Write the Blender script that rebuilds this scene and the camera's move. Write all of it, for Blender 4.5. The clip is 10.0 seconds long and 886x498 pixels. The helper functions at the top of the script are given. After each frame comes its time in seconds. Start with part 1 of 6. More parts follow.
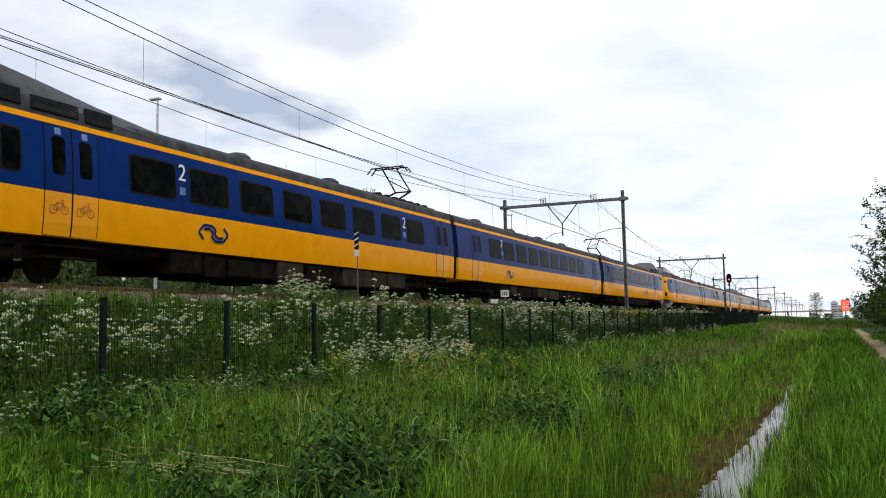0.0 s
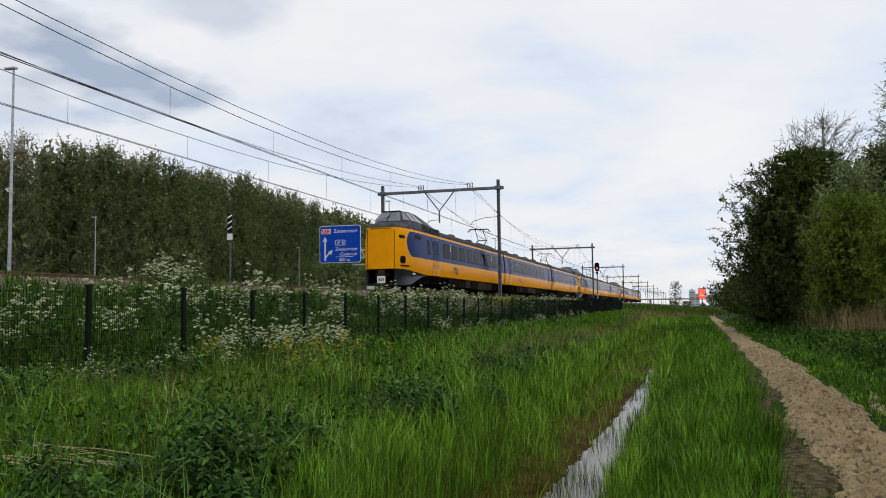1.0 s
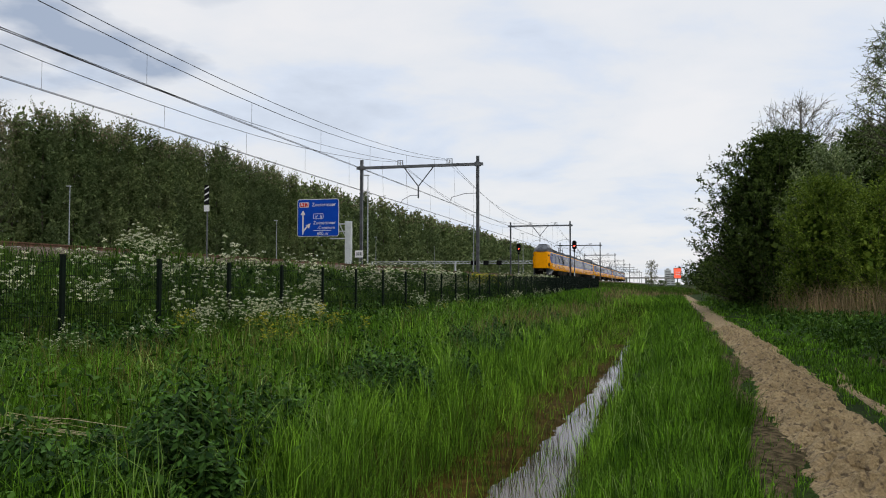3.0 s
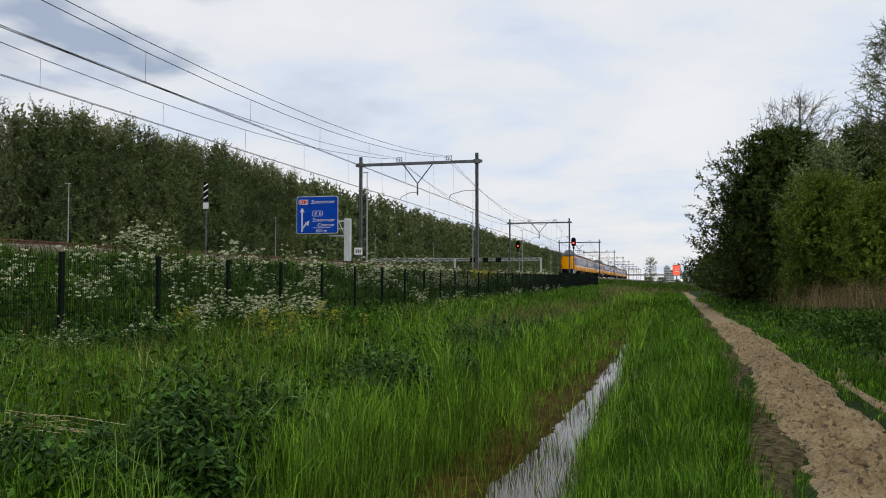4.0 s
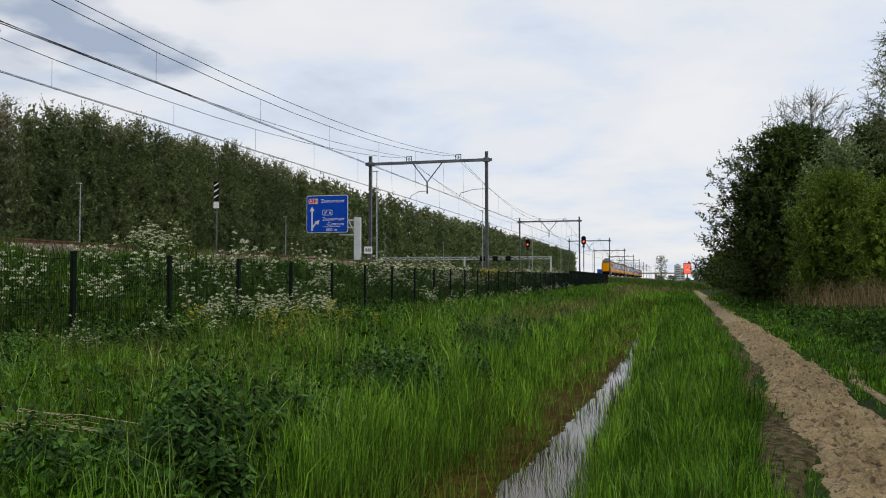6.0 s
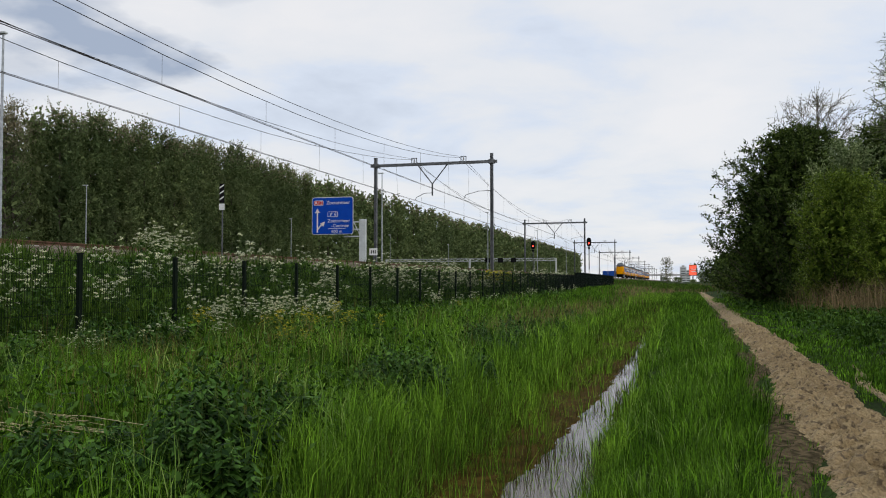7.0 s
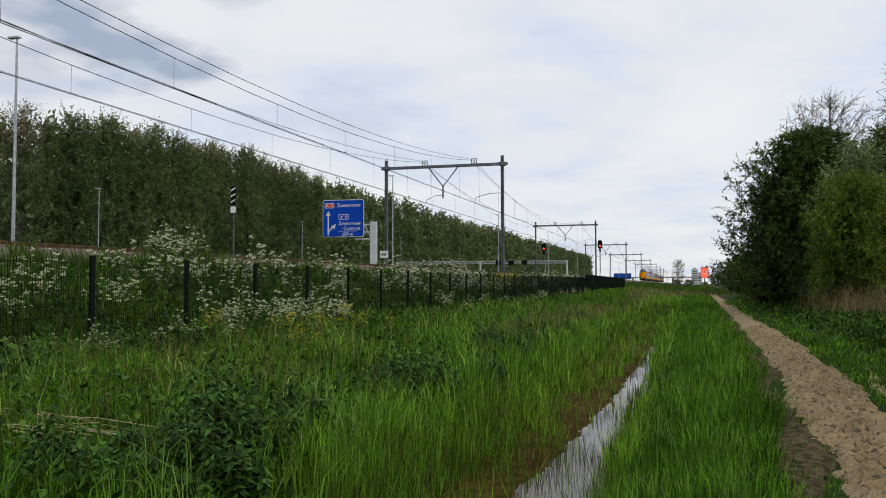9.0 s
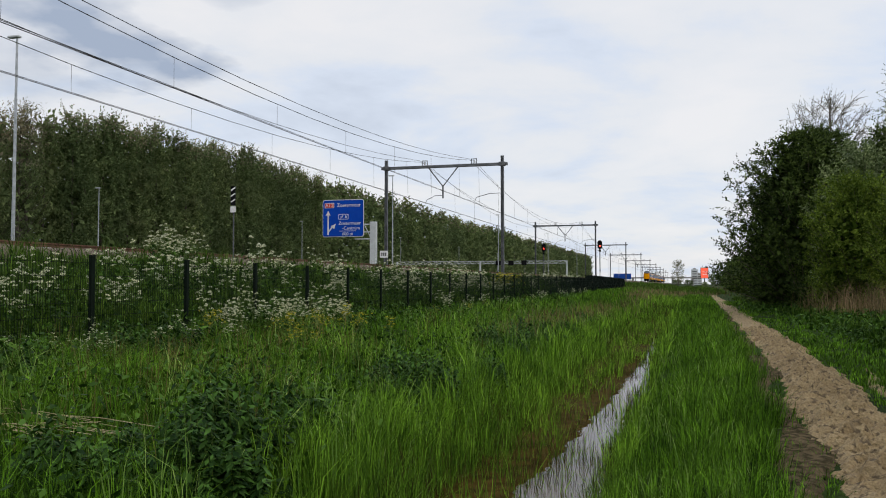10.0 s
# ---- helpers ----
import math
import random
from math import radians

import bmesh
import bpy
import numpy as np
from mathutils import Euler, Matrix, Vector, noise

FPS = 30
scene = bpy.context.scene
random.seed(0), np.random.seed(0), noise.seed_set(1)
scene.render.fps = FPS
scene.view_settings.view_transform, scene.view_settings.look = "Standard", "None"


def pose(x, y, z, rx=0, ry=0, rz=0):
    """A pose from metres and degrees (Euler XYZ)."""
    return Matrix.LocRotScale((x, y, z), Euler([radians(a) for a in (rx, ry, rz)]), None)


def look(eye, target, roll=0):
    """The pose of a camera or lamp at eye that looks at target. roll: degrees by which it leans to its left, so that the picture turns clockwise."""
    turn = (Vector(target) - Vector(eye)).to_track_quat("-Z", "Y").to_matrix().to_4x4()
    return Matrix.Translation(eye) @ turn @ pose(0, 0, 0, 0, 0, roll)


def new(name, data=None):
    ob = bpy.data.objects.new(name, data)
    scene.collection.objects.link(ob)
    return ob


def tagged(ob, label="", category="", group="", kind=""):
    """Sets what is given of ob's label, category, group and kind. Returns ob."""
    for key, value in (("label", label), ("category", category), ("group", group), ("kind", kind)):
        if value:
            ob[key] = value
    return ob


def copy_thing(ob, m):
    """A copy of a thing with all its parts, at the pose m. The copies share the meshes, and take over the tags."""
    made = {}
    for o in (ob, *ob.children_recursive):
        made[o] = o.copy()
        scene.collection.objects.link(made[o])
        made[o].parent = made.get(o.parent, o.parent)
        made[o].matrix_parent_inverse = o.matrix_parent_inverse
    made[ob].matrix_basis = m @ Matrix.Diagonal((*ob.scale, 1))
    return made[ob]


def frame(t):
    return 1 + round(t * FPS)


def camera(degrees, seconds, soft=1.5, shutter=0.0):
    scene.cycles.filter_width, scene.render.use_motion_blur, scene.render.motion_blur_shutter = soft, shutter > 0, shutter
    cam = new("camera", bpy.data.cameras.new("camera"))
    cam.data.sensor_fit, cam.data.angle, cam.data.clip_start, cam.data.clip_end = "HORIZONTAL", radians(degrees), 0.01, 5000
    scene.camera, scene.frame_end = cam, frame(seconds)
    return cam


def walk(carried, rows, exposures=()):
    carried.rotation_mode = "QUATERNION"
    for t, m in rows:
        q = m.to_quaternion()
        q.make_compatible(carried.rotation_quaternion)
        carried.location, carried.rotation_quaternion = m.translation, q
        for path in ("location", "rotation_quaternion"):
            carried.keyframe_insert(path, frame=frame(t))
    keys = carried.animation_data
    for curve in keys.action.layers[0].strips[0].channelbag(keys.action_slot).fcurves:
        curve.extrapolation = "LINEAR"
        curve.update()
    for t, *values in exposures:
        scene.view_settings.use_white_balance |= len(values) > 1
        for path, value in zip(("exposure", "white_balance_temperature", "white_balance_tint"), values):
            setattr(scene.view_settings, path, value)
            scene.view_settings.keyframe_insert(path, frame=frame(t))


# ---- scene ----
EYE = (0.0, 0.0, 1.65)
RAIL_Z = 2.70            # rail top over the path
NEAR_X, FAR_X = -16.4, -20.7   # track centre lines

cam = camera(56.0, 10.0, soft=1.0)
walk(cam, [
    (0.0, pose(*EYE, 95.185, 1.044, 24.560)),
    (0.1, pose(*EYE, 94.894, 1.240, 20.851)),
    (0.2, pose(*EYE, 94.779, 1.115, 19.215)),
    (0.3, pose(*EYE, 94.684, 0.856, 18.703)),
    (0.4, pose(*EYE, 94.619, 0.827, 18.227)),
    (0.5, pose(*EYE, 94.536, 0.890, 17.792)),
    (0.7, pose(*EYE, 94.380, 0.834, 16.957)),
    (1.0, pose(*EYE, 94.089, 0.800, 16.069)),
    (1.5, pose(*EYE, 93.558, 0.542, 15.258)),
    (2.0, pose(*EYE, 92.974, 0.277, 14.756)),
    (2.5, pose(*EYE, 92.568, -0.078, 14.564)),
    (4.0, pose(*EYE, 92.205, -0.019, 14.467)),
    (4.5, pose(*EYE, 92.063, -0.007, 14.590)),
    (5.0, pose(*EYE, 92.074, -0.039, 14.737)),
    (5.5, pose(*EYE, 92.078, 0.018, 14.958)),
    (7.0, pose(*EYE, 92.236, 0.062, 15.501)),
    (7.5, pose(*EYE, 92.283, 0.046, 15.728)),
    (8.0, pose(*EYE, 92.342, 0.069, 15.873)),
    (8.5, pose(*EYE, 92.414, 0.060, 16.109)),
    (9.0, pose(*EYE, 92.408, 0.079, 16.236)),
    (9.5, pose(*EYE, 92.491, 0.077, 16.230)),
    (10.0, pose(*EYE, 92.408, 0.000, 16.222)),
], exposures=[(0.0, 0.34), (0.2, 0.19), (0.5, 0.08), (1.0, 0.09), (1.5, 0.06), (2.5, 0.04), (4.0, 0.02), (5.5, 0.02), (10.0, 0.02)])

# ---- light: overcast sky ----
world = bpy.data.worlds.new("world")
scene.world = world
world.use_nodes = True
wn, wl = world.node_tree.nodes, world.node_tree.links
wn.clear()
w_out = wn.new("ShaderNodeOutputWorld")
w_bg = wn.new("ShaderNodeBackground")
w_bg.inputs["Strength"].default_value = 0.1
w_sky = wn.new("ShaderNodeTexSky")
w_sky.sky_type = "NISHITA"
w_sky.sun_disc = False
w_sky.sun_elevation, w_sky.sun_rotation = radians(52), radians(60)
w_tc = wn.new("ShaderNodeTexCoord")
w_sep = wn.new("ShaderNodeSeparateXYZ")
wl.new(w_tc.outputs["Generated"], w_sep.inputs[0])


def wmath(op, a, b=None):
    n = wn.new("ShaderNodeMath")
    n.operation = op
    for i, v in enumerate((a, b)):
        if v is None:
            continue
        if isinstance(v, (int, float)):
            n.inputs[i].default_value = v
        else:
            wl.new(v, n.inputs[i])
    return n.outputs[0]


w_den = wmath("ADD", wmath("MAXIMUM", w_sep.outputs[2], 0.0), 0.16)
w_comb = wn.new("ShaderNodeCombineXYZ")
wl.new(wmath("DIVIDE", w_sep.outputs[0], w_den), w_comb.inputs[0])
wl.new(wmath("DIVIDE", w_sep.outputs[1], w_den), w_comb.inputs[1])
w_noise = wn.new("ShaderNodeTexNoise")
w_noise.inputs["Scale"].default_value = 1.15
w_noise.inputs["Detail"].default_value = 7
w_noise.inputs["Roughness"].default_value = 0.55
w_noise.inputs["Distortion"].default_value = 0.25
w_map = wn.new("ShaderNodeMapping")
w_map.inputs["Location"].default_value = (4.82, 3.11, 0.0)
wl.new(w_comb.outputs[0], w_map.inputs["Vector"])
wl.new(w_map.outputs[0], w_noise.inputs["Vector"])
w_ramp = wn.new("ShaderNodeValToRGB")
e = w_ramp.color_ramp.elements
e[0].position, e[0].color = 0.30, (5.9, 6.5, 7.6, 1)
e[1].position, e[1].color = 0.65, (8.9, 8.85, 9.0, 1)
m = w_ramp.color_ramp.elements.new(0.43)
m.color = (7.2, 7.85, 9.0, 1)
m = w_ramp.color_ramp.elements.new(0.51)
m.color = (8.2, 8.4, 8.8, 1)
wl.new(w_noise.outputs["Fac"], w_ramp.inputs[0])
w_mix = wn.new("ShaderNodeMix")
w_mix.data_type = "RGBA"
w_mix.inputs["Factor"].default_value = 0.9
wl.new(w_sky.outputs[0], w_mix.inputs["A"])
# broken grey rain clouds: soft ragged patches in the high layer
w_rag = wn.new("ShaderNodeTexNoise")
w_rag.inputs["Scale"].default_value = 3.2
w_rag.inputs["Detail"].default_value = 6
wl.new(w_comb.outputs[0], w_rag.inputs["Vector"])
w_cloud = w_ramp.outputs[0]
for cx, cy, rx, ry, deep in ((-1.40, 1.80, 0.14, 0.25, 0.95), (-0.97, 1.60, 0.10, 0.13, 0.4), (-1.85, 1.35, 0.35, 0.5, 0.4)):
    dx = wmath("DIVIDE", wmath("SUBTRACT", wmath("DIVIDE", w_sep.outputs[0], w_den), cx), rx)
    dy = wmath("DIVIDE", wmath("SUBTRACT", wmath("DIVIDE", w_sep.outputs[1], w_den), cy), ry)
    dist = wmath("SQRT", wmath("ADD", wmath("MULTIPLY", dx, dx), wmath("MULTIPLY", dy, dy)))
    edge = wmath("SUBTRACT", wmath("ADD", 1.55, wmath("MULTIPLY", wmath("SUBTRACT", w_rag.outputs["Fac"], 0.5), 4.0)), dist)
    edge = wmath("MULTIPLY", wmath("MINIMUM", wmath("MAXIMUM", edge, 0.0), 1.0), deep)
    dark = wn.new("ShaderNodeMix")
    dark.data_type = "RGBA"
    wl.new(edge, dark.inputs["Factor"])
    wl.new(w_cloud, dark.inputs["A"])
    dark.inputs["B"].default_value = (3.7, 4.4, 5.7, 1)
    w_cloud = dark.outputs["Result"]
wl.new(w_cloud, w_mix.inputs["B"])
wl.new(w_mix.outputs["Result"], w_bg.inputs["Color"])
wl.new(w_bg.outputs[0], w_out.inputs[0])

sun = new("sun", bpy.data.lights.new("sun", "SUN"))
sun.data.energy, sun.data.angle, sun.data.color = 1.0, radians(25), (1.0, 0.96, 0.9)
sun.matrix_world = look((30, -18, 45), (0, 0, 0))


# ---- materials ----
def nodes_of(name):
    mat = bpy.data.materials.new(name)
    mat.use_nodes = True
    t = mat.node_tree
    return mat, t.nodes, t.links, t.nodes["Principled BSDF"]


def noise_mix(n, l, vec, scale, c1, c2, lo=0.35, hi=0.65, detail=5):
    tex = n.new("ShaderNodeTexNoise")
    tex.inputs["Scale"].default_value = scale
    tex.inputs["Detail"].default_value = detail
    if vec:
        l.new(vec, tex.inputs["Vector"])
    r = n.new("ShaderNodeValToRGB")
    a, b = r.color_ramp.elements
    a.position, b.position = lo, hi
    a.color, b.color = (*c1, 1), (*c2, 1)
    l.new(tex.outputs["Fac"], r.inputs[0])
    return r.outputs[0], tex.outputs["Fac"]


def mixc(n, l, fac, a, b, mode="MIX"):
    m = n.new("ShaderNodeMix")
    m.data_type, m.blend_type = "RGBA", mode
    for key, v in (("Factor", fac), ("A", a), ("B", b)):
        if isinstance(v, (int, float)):
            m.inputs[key].default_value = v
        elif isinstance(v, tuple):
            m.inputs[key].default_value = (*v, 1)
        else:
            l.new(v, m.inputs[key])
    return m.outputs["Result"]


def surface(name, c1, c2, scale=8, rough=0.7, metal=0.0, bump=0.15, fine=60, dirt=None, spec=0.2):
    """A solid with two scales of colour variation and a fine relief."""
    mat, n, l, p = nodes_of(name)
    tc = n.new("ShaderNodeTexCoord").outputs["Object"]
    col, _ = noise_mix(n, l, tc, scale, c1, c2)
    g, fac = noise_mix(n, l, tc, fine, (0.75, 0.75, 0.75), (1.1, 1.1, 1.1))
    col = mixc(n, l, 0.7, col, g, "MULTIPLY")
    if dirt:
        d, f2 = noise_mix(n, l, tc, scale * 0.35, (0, 0, 0), (1, 1, 1), 0.5, 0.75)
        col = mixc(n, l, d, col, dirt)
    l.new(col, p.inputs["Base Color"])
    p.inputs["Roughness"].default_value = rough
    p.inputs["Metallic"].default_value = metal
    p.inputs["Specular IOR Level"].default_value = spec
    if bump:
        b = n.new("ShaderNodeBump")
        b.inputs["Strength"].default_value = bump
        b.inputs["Distance"].default_value = 0.02
        l.new(fac, b.inputs["Height"])
        l.new(b.outputs[0], p.inputs["Normal"])
    return mat


def plant(name, c1, c2, patch=0.35, c3=None, per_object=False, trans=0.3, rough=0.6, spread=0.5):
    """Leaves and blades: varied piece by piece and in wide patches, with light shining through."""
    mat, n, l, p = nodes_of(name)
    geo = n.new("ShaderNodeNewGeometry")
    r = n.new("ShaderNodeValToRGB")
    a, b = r.color_ramp.elements
    a.color, b.color = (*c1, 1), (*c2, 1)
    r.color_ramp.elements.new(0.55).color = (*(0.68 * p + 0.32 * q for p, q in zip(c1, c2)), 1)
    l.new(geo.outputs["Random Per Island"], r.inputs[0])
    col = r.outputs[0]
    wide, _ = noise_mix(n, l, geo.outputs["Position"], patch, (1 - spread, 1 - spread * 0.9, 1 - spread), (1.25, 1.2, 1.1), 0.35, 0.68, 3)
    col = mixc(n, l, 1.0, col, wide, "MULTIPLY")
    if c3:
        w2, _ = noise_mix(n, l, geo.outputs["Position"], patch * 2.3, (0, 0, 0), (1, 1, 1), 0.52, 0.72, 4)
        w2 = mixc(n, l, 0.6, (0, 0, 0), w2)
        col = mixc(n, l, w2, col, c3)
    if per_object:
        oi = n.new("ShaderNodeObjectInfo")
        r2 = n.new("ShaderNodeValToRGB")
        r2.color_ramp.elements[0].color = (0.8, 0.85, 0.8, 1)
        r2.color_ramp.elements[1].color = (1.15, 1.13, 1.05, 1)
        l.new(oi.outputs["Random"], r2.inputs[0])
        col = mixc(n, l, 1.0, col, r2.outputs[0], "MULTIPLY")
    l.new(col, p.inputs["Base Color"])
    p.inputs["Roughness"].default_value = rough
    p.inputs["Specular IOR Level"].default_value = 0.08
    tr = n.new("ShaderNodeBsdfTranslucent")
    l.new(col, tr.inputs["Color"])
    mx = n.new("ShaderNodeMixShader")
    mx.inputs[0].default_value = trans
    l.new(p.outputs[0], mx.inputs[1])
    l.new(tr.outputs[0], mx.inputs[2])
    l.new(mx.outputs[0], n["Material Output"].inputs["Surface"])
    return mat


M_GRASS = plant("grass_blades", (0.008, 0.028, 0.003), (0.25, 0.53, 0.036), 0.9, c3=(0.11, 0.20, 0.03), trans=0.18, spread=0.6)
M_REED = plant("bank_grass", (0.03, 0.08, 0.008), (0.36, 0.66, 0.06), 0.7, trans=0.2, spread=0.35)
M_EMBANK = plant("embankment_grass", (0.018, 0.048, 0.005), (0.16, 0.28, 0.036), 0.3, trans=0.18)
M_DRY = plant("dry_reed", (0.16, 0.115, 0.06), (0.40, 0.30, 0.17), 0.6, trans=0.2)
M_STRAW = surface("straw", (0.45, 0.36, 0.2), (0.6, 0.5, 0.3), 12, 0.7)
M_NETTLE = plant("nettle_leaves", (0.007, 0.026, 0.005), (0.095, 0.21, 0.038), 1.2, trans=0.1, spread=0.4)
M_STEM = surface("green_stems", (0.09, 0.15, 0.03), (0.14, 0.2, 0.05), 10, 0.6, bump=0)
M_HERB = plant("herb_leaves", (0.012, 0.040, 0.005), (0.11, 0.225, 0.03), 0.8, trans=0.15)
M_WHITE_FL = plant("white_petals", (0.50, 0.52, 0.36), (0.82, 0.83, 0.64), 2.0, trans=0.3, spread=0.15)
M_YELLOW_FL = plant("yellow_petals", (0.45, 0.40, 0.02), (0.70, 0.62, 0.05), 2.0, trans=0.25, spread=0.15)
M_POPLAR = plant("poplar_leaves", (0.085, 0.125, 0.05), (0.27, 0.33, 0.15), 0.09, c3=(0.15, 0.17, 0.085), per_object=True, trans=0.38, spread=0.3)
M_WILLOW = plant("willow_leaves", (0.014, 0.030, 0.006), (0.135, 0.195, 0.045), 0.35, trans=0.16, spread=0.4)
M_WILLOW_GREY = plant("grey_willow_leaves", (0.09, 0.14, 0.045), (0.40, 0.47, 0.25), 0.5, spread=0.35)
M_BRIGHT = plant("young_leaves", (0.05, 0.095, 0.010), (0.27, 0.365, 0.055), 0.5, trans=0.22, spread=0.4)
M_BUDS = plant("budding_twig_leaves", (0.13, 0.14, 0.08), (0.24, 0.24, 0.15), 0.5, spread=0.3)
M_POPLAR_TIP = plant("poplar_budding_twigs", (0.15, 0.135, 0.085), (0.36, 0.32, 0.235), 0.3, per_object=True, spread=0.25)
M_BARK = surface("bark", (0.06, 0.05, 0.04), (0.14, 0.12, 0.09), 3, 0.9, bump=0.4, fine=25)
M_STEEL = surface("weathered_steel", (0.10, 0.105, 0.11), (0.17, 0.175, 0.18), 3, 0.55, 0.3, 0.1)
M_GALV = surface("galvanised_steel", (0.35, 0.37, 0.38), (0.5, 0.52, 0.53), 4, 0.45, 0.6, 0.05)
M_LIGHTGREY = surface("light_grey_paint", (0.5, 0.52, 0.52), (0.62, 0.64, 0.63), 1.5, 0.5, 0, 0.03)
M_WIRE = surface("wire_copper", (0.035, 0.035, 0.035), (0.07, 0.065, 0.06), 5, 0.6, 0.5, 0)
M_FENCE = surface("dark_green_fence_paint", (0.006, 0.011, 0.008), (0.012, 0.018, 0.013), 4, 0.6, 0, 0.03, spec=0.04)
M_RUST = surface("rusty_rail", (0.10, 0.055, 0.035), (0.2, 0.11, 0.07), 5, 0.8, 0.2, 0.2)
M_CONCRETE = surface("concrete", (0.3, 0.29, 0.27), (0.42, 0.41, 0.38), 3, 0.85, 0, 0.2)
M_ASPHALT = surface("asphalt", (0.045, 0.045, 0.047), (0.065, 0.065, 0.066), 0.5, 0.85, 0, 0.2)
M_BALLAST = surface("ballast", (0.085, 0.062, 0.046), (0.21, 0.16, 0.12), 14, 0.95, 0, 0.8, 40)
M_BLACK = surface("black_paint", (0.007, 0.007, 0.008), (0.013, 0.013, 0.014), 4, 0.55, 0, 0.03, spec=0.06)
M_WHITE = surface("white_paint", (0.7, 0.7, 0.68), (0.8, 0.8, 0.78), 3, 0.5, 0, 0.02)
M_BLUE_SIGN = surface("blue_sign_sheet", (0.004, 0.055, 0.40), (0.006, 0.07, 0.46), 1, 0.45, 0, 0, spec=0.06)
M_WHITE_BLUE = surface("pale_blue_film", (0.10, 0.16, 0.33), (0.2, 0.28, 0.46), 4, 0.5, 0, 0)
M_RED = surface("red_sign_sheet", (0.55, 0.03, 0.03), (0.62, 0.05, 0.04), 2, 0.5, 0, 0)
M_UNDER = surface("underframe_grime", (0.005, 0.0045, 0.004), (0.014, 0.011, 0.008), 3, 0.85, 0.0, 0.2, spec=0.02)
M_BOXGREY = surface("dusty_equipment_box", (0.02, 0.016, 0.012), (0.05, 0.036, 0.022), 2, 0.8, 0.0, 0.1, spec=0.04)
M_RUBBER = surface("rubber", (0.006, 0.006, 0.006), (0.012, 0.012, 0.012), 5, 0.8, 0, 0.1, spec=0.04)
M_BLUE_TARP = surface("blue_tarpaulin", (0.008, 0.06, 0.33), (0.012, 0.085, 0.40), 1, 0.6, 0, 0.1)


def glass_dark():
    """Tinted opaque panes, with a dim interior painted as mottling into their colour."""
    mat, n, l, p = nodes_of("tinted_train_glass")
    tc = n.new("ShaderNodeTexCoord").outputs["Object"]
    c, _ = noise_mix(n, l, tc, 2.6, (0.0008, 0.001, 0.001), (0.010, 0.012, 0.010), 0.45, 0.8, 6)
    l.new(c, p.inputs["Base Color"])
    p.inputs["Specular IOR Level"].default_value = 0.015
    p.inputs["Roughness"].default_value = 0.05
    return mat


M_GLASS = glass_dark()


def lit(name, col, strength):
    mat, n, l, p = nodes_of(name)
    p.inputs["Base Color"].default_value = (*col, 1)
    p.inputs["Emission Color"].default_value = (*col, 1)
    p.inputs["Emission Strength"].default_value = strength
    return mat


M_SIGNAL_RED = lit("red_signal_light", (1.0, 0.05, 0.03), 6.0)
M_BILLBOARD = lit("led_billboard_face", (0.95, 0.12, 0.06), 0.75)


def ground_material():
    mat, n, l, p = nodes_of("meadow_ground")
    pos = n.new("ShaderNodeNewGeometry").outputs["Position"]
    a, _ = noise_mix(n, l, pos, 0.6, (0.012, 0.026, 0.003), (0.03, 0.06, 0.007))
    b, f = noise_mix(n, l, pos, 14, (0.65, 0.62, 0.6), (1.15, 1.15, 1.0))
    c = mixc(n, l, 1.0, a, b, "MULTIPLY")
    d, _ = noise_mix(n, l, pos, 0.23, (0, 0, 0), (1, 1, 1), 0.6, 0.75)
    c = mixc(n, l, d, c, (0.08, 0.085, 0.025))
    l.new(c, p.inputs["Base Color"])
    p.inputs["Roughness"].default_value = 0.95
    p.inputs["Specular IOR Level"].default_value = 0.1
    bp = n.new("ShaderNodeBump")
    bp.inputs["Strength"].default_value = 0.6
    bp.inputs["Distance"].default_value = 0.05
    l.new(f, bp.inputs["Height"])
    l.new(bp.outputs[0], p.inputs["Normal"])
    return mat


def sand_material():
    mat, n, l, p = nodes_of("trodden_sand")
    pos = n.new("ShaderNodeNewGeometry").outputs["Position"]
    a, _ = noise_mix(n, l, pos, 1.3, (0.265, 0.188, 0.092), (0.42, 0.317, 0.17), 0.3, 0.7)
    b, f = noise_mix(n, l, pos, 40, (0.75, 0.73, 0.7), (1.1, 1.1, 1.1))
    c = mixc(n, l, 1.0, a, b, "MULTIPLY")
    # dark flecks: shade of prints and clods put into the sand's colour
    d, f2 = noise_mix(n, l, pos, 12, (1, 1, 1), (0, 0, 0), 0.37, 0.46)
    c = mixc(n, l, d, c, (0.12, 0.084, 0.045))
    l.new(c, p.inputs["Base Color"])
    p.inputs["Roughness"].default_value = 0.95
    bp = n.new("ShaderNodeBump")
    bp.inputs["Strength"].default_value = 0.6
    bp.inputs["Distance"].default_value = 0.03
    l.new(f, bp.inputs["Height"])
    _, f3 = noise_mix(n, l, pos, 13, (0, 0, 0), (1, 1, 1))
    clods = n.new("ShaderNodeBump")
    clods.inputs["Strength"].default_value = 1.0
    clods.inputs["Distance"].default_value = 0.09
    l.new(f3, clods.inputs["Height"])
    l.new(clods.outputs[0], bp.inputs["Normal"])
    l.new(bp.outputs[0], p.inputs["Normal"])
    return mat


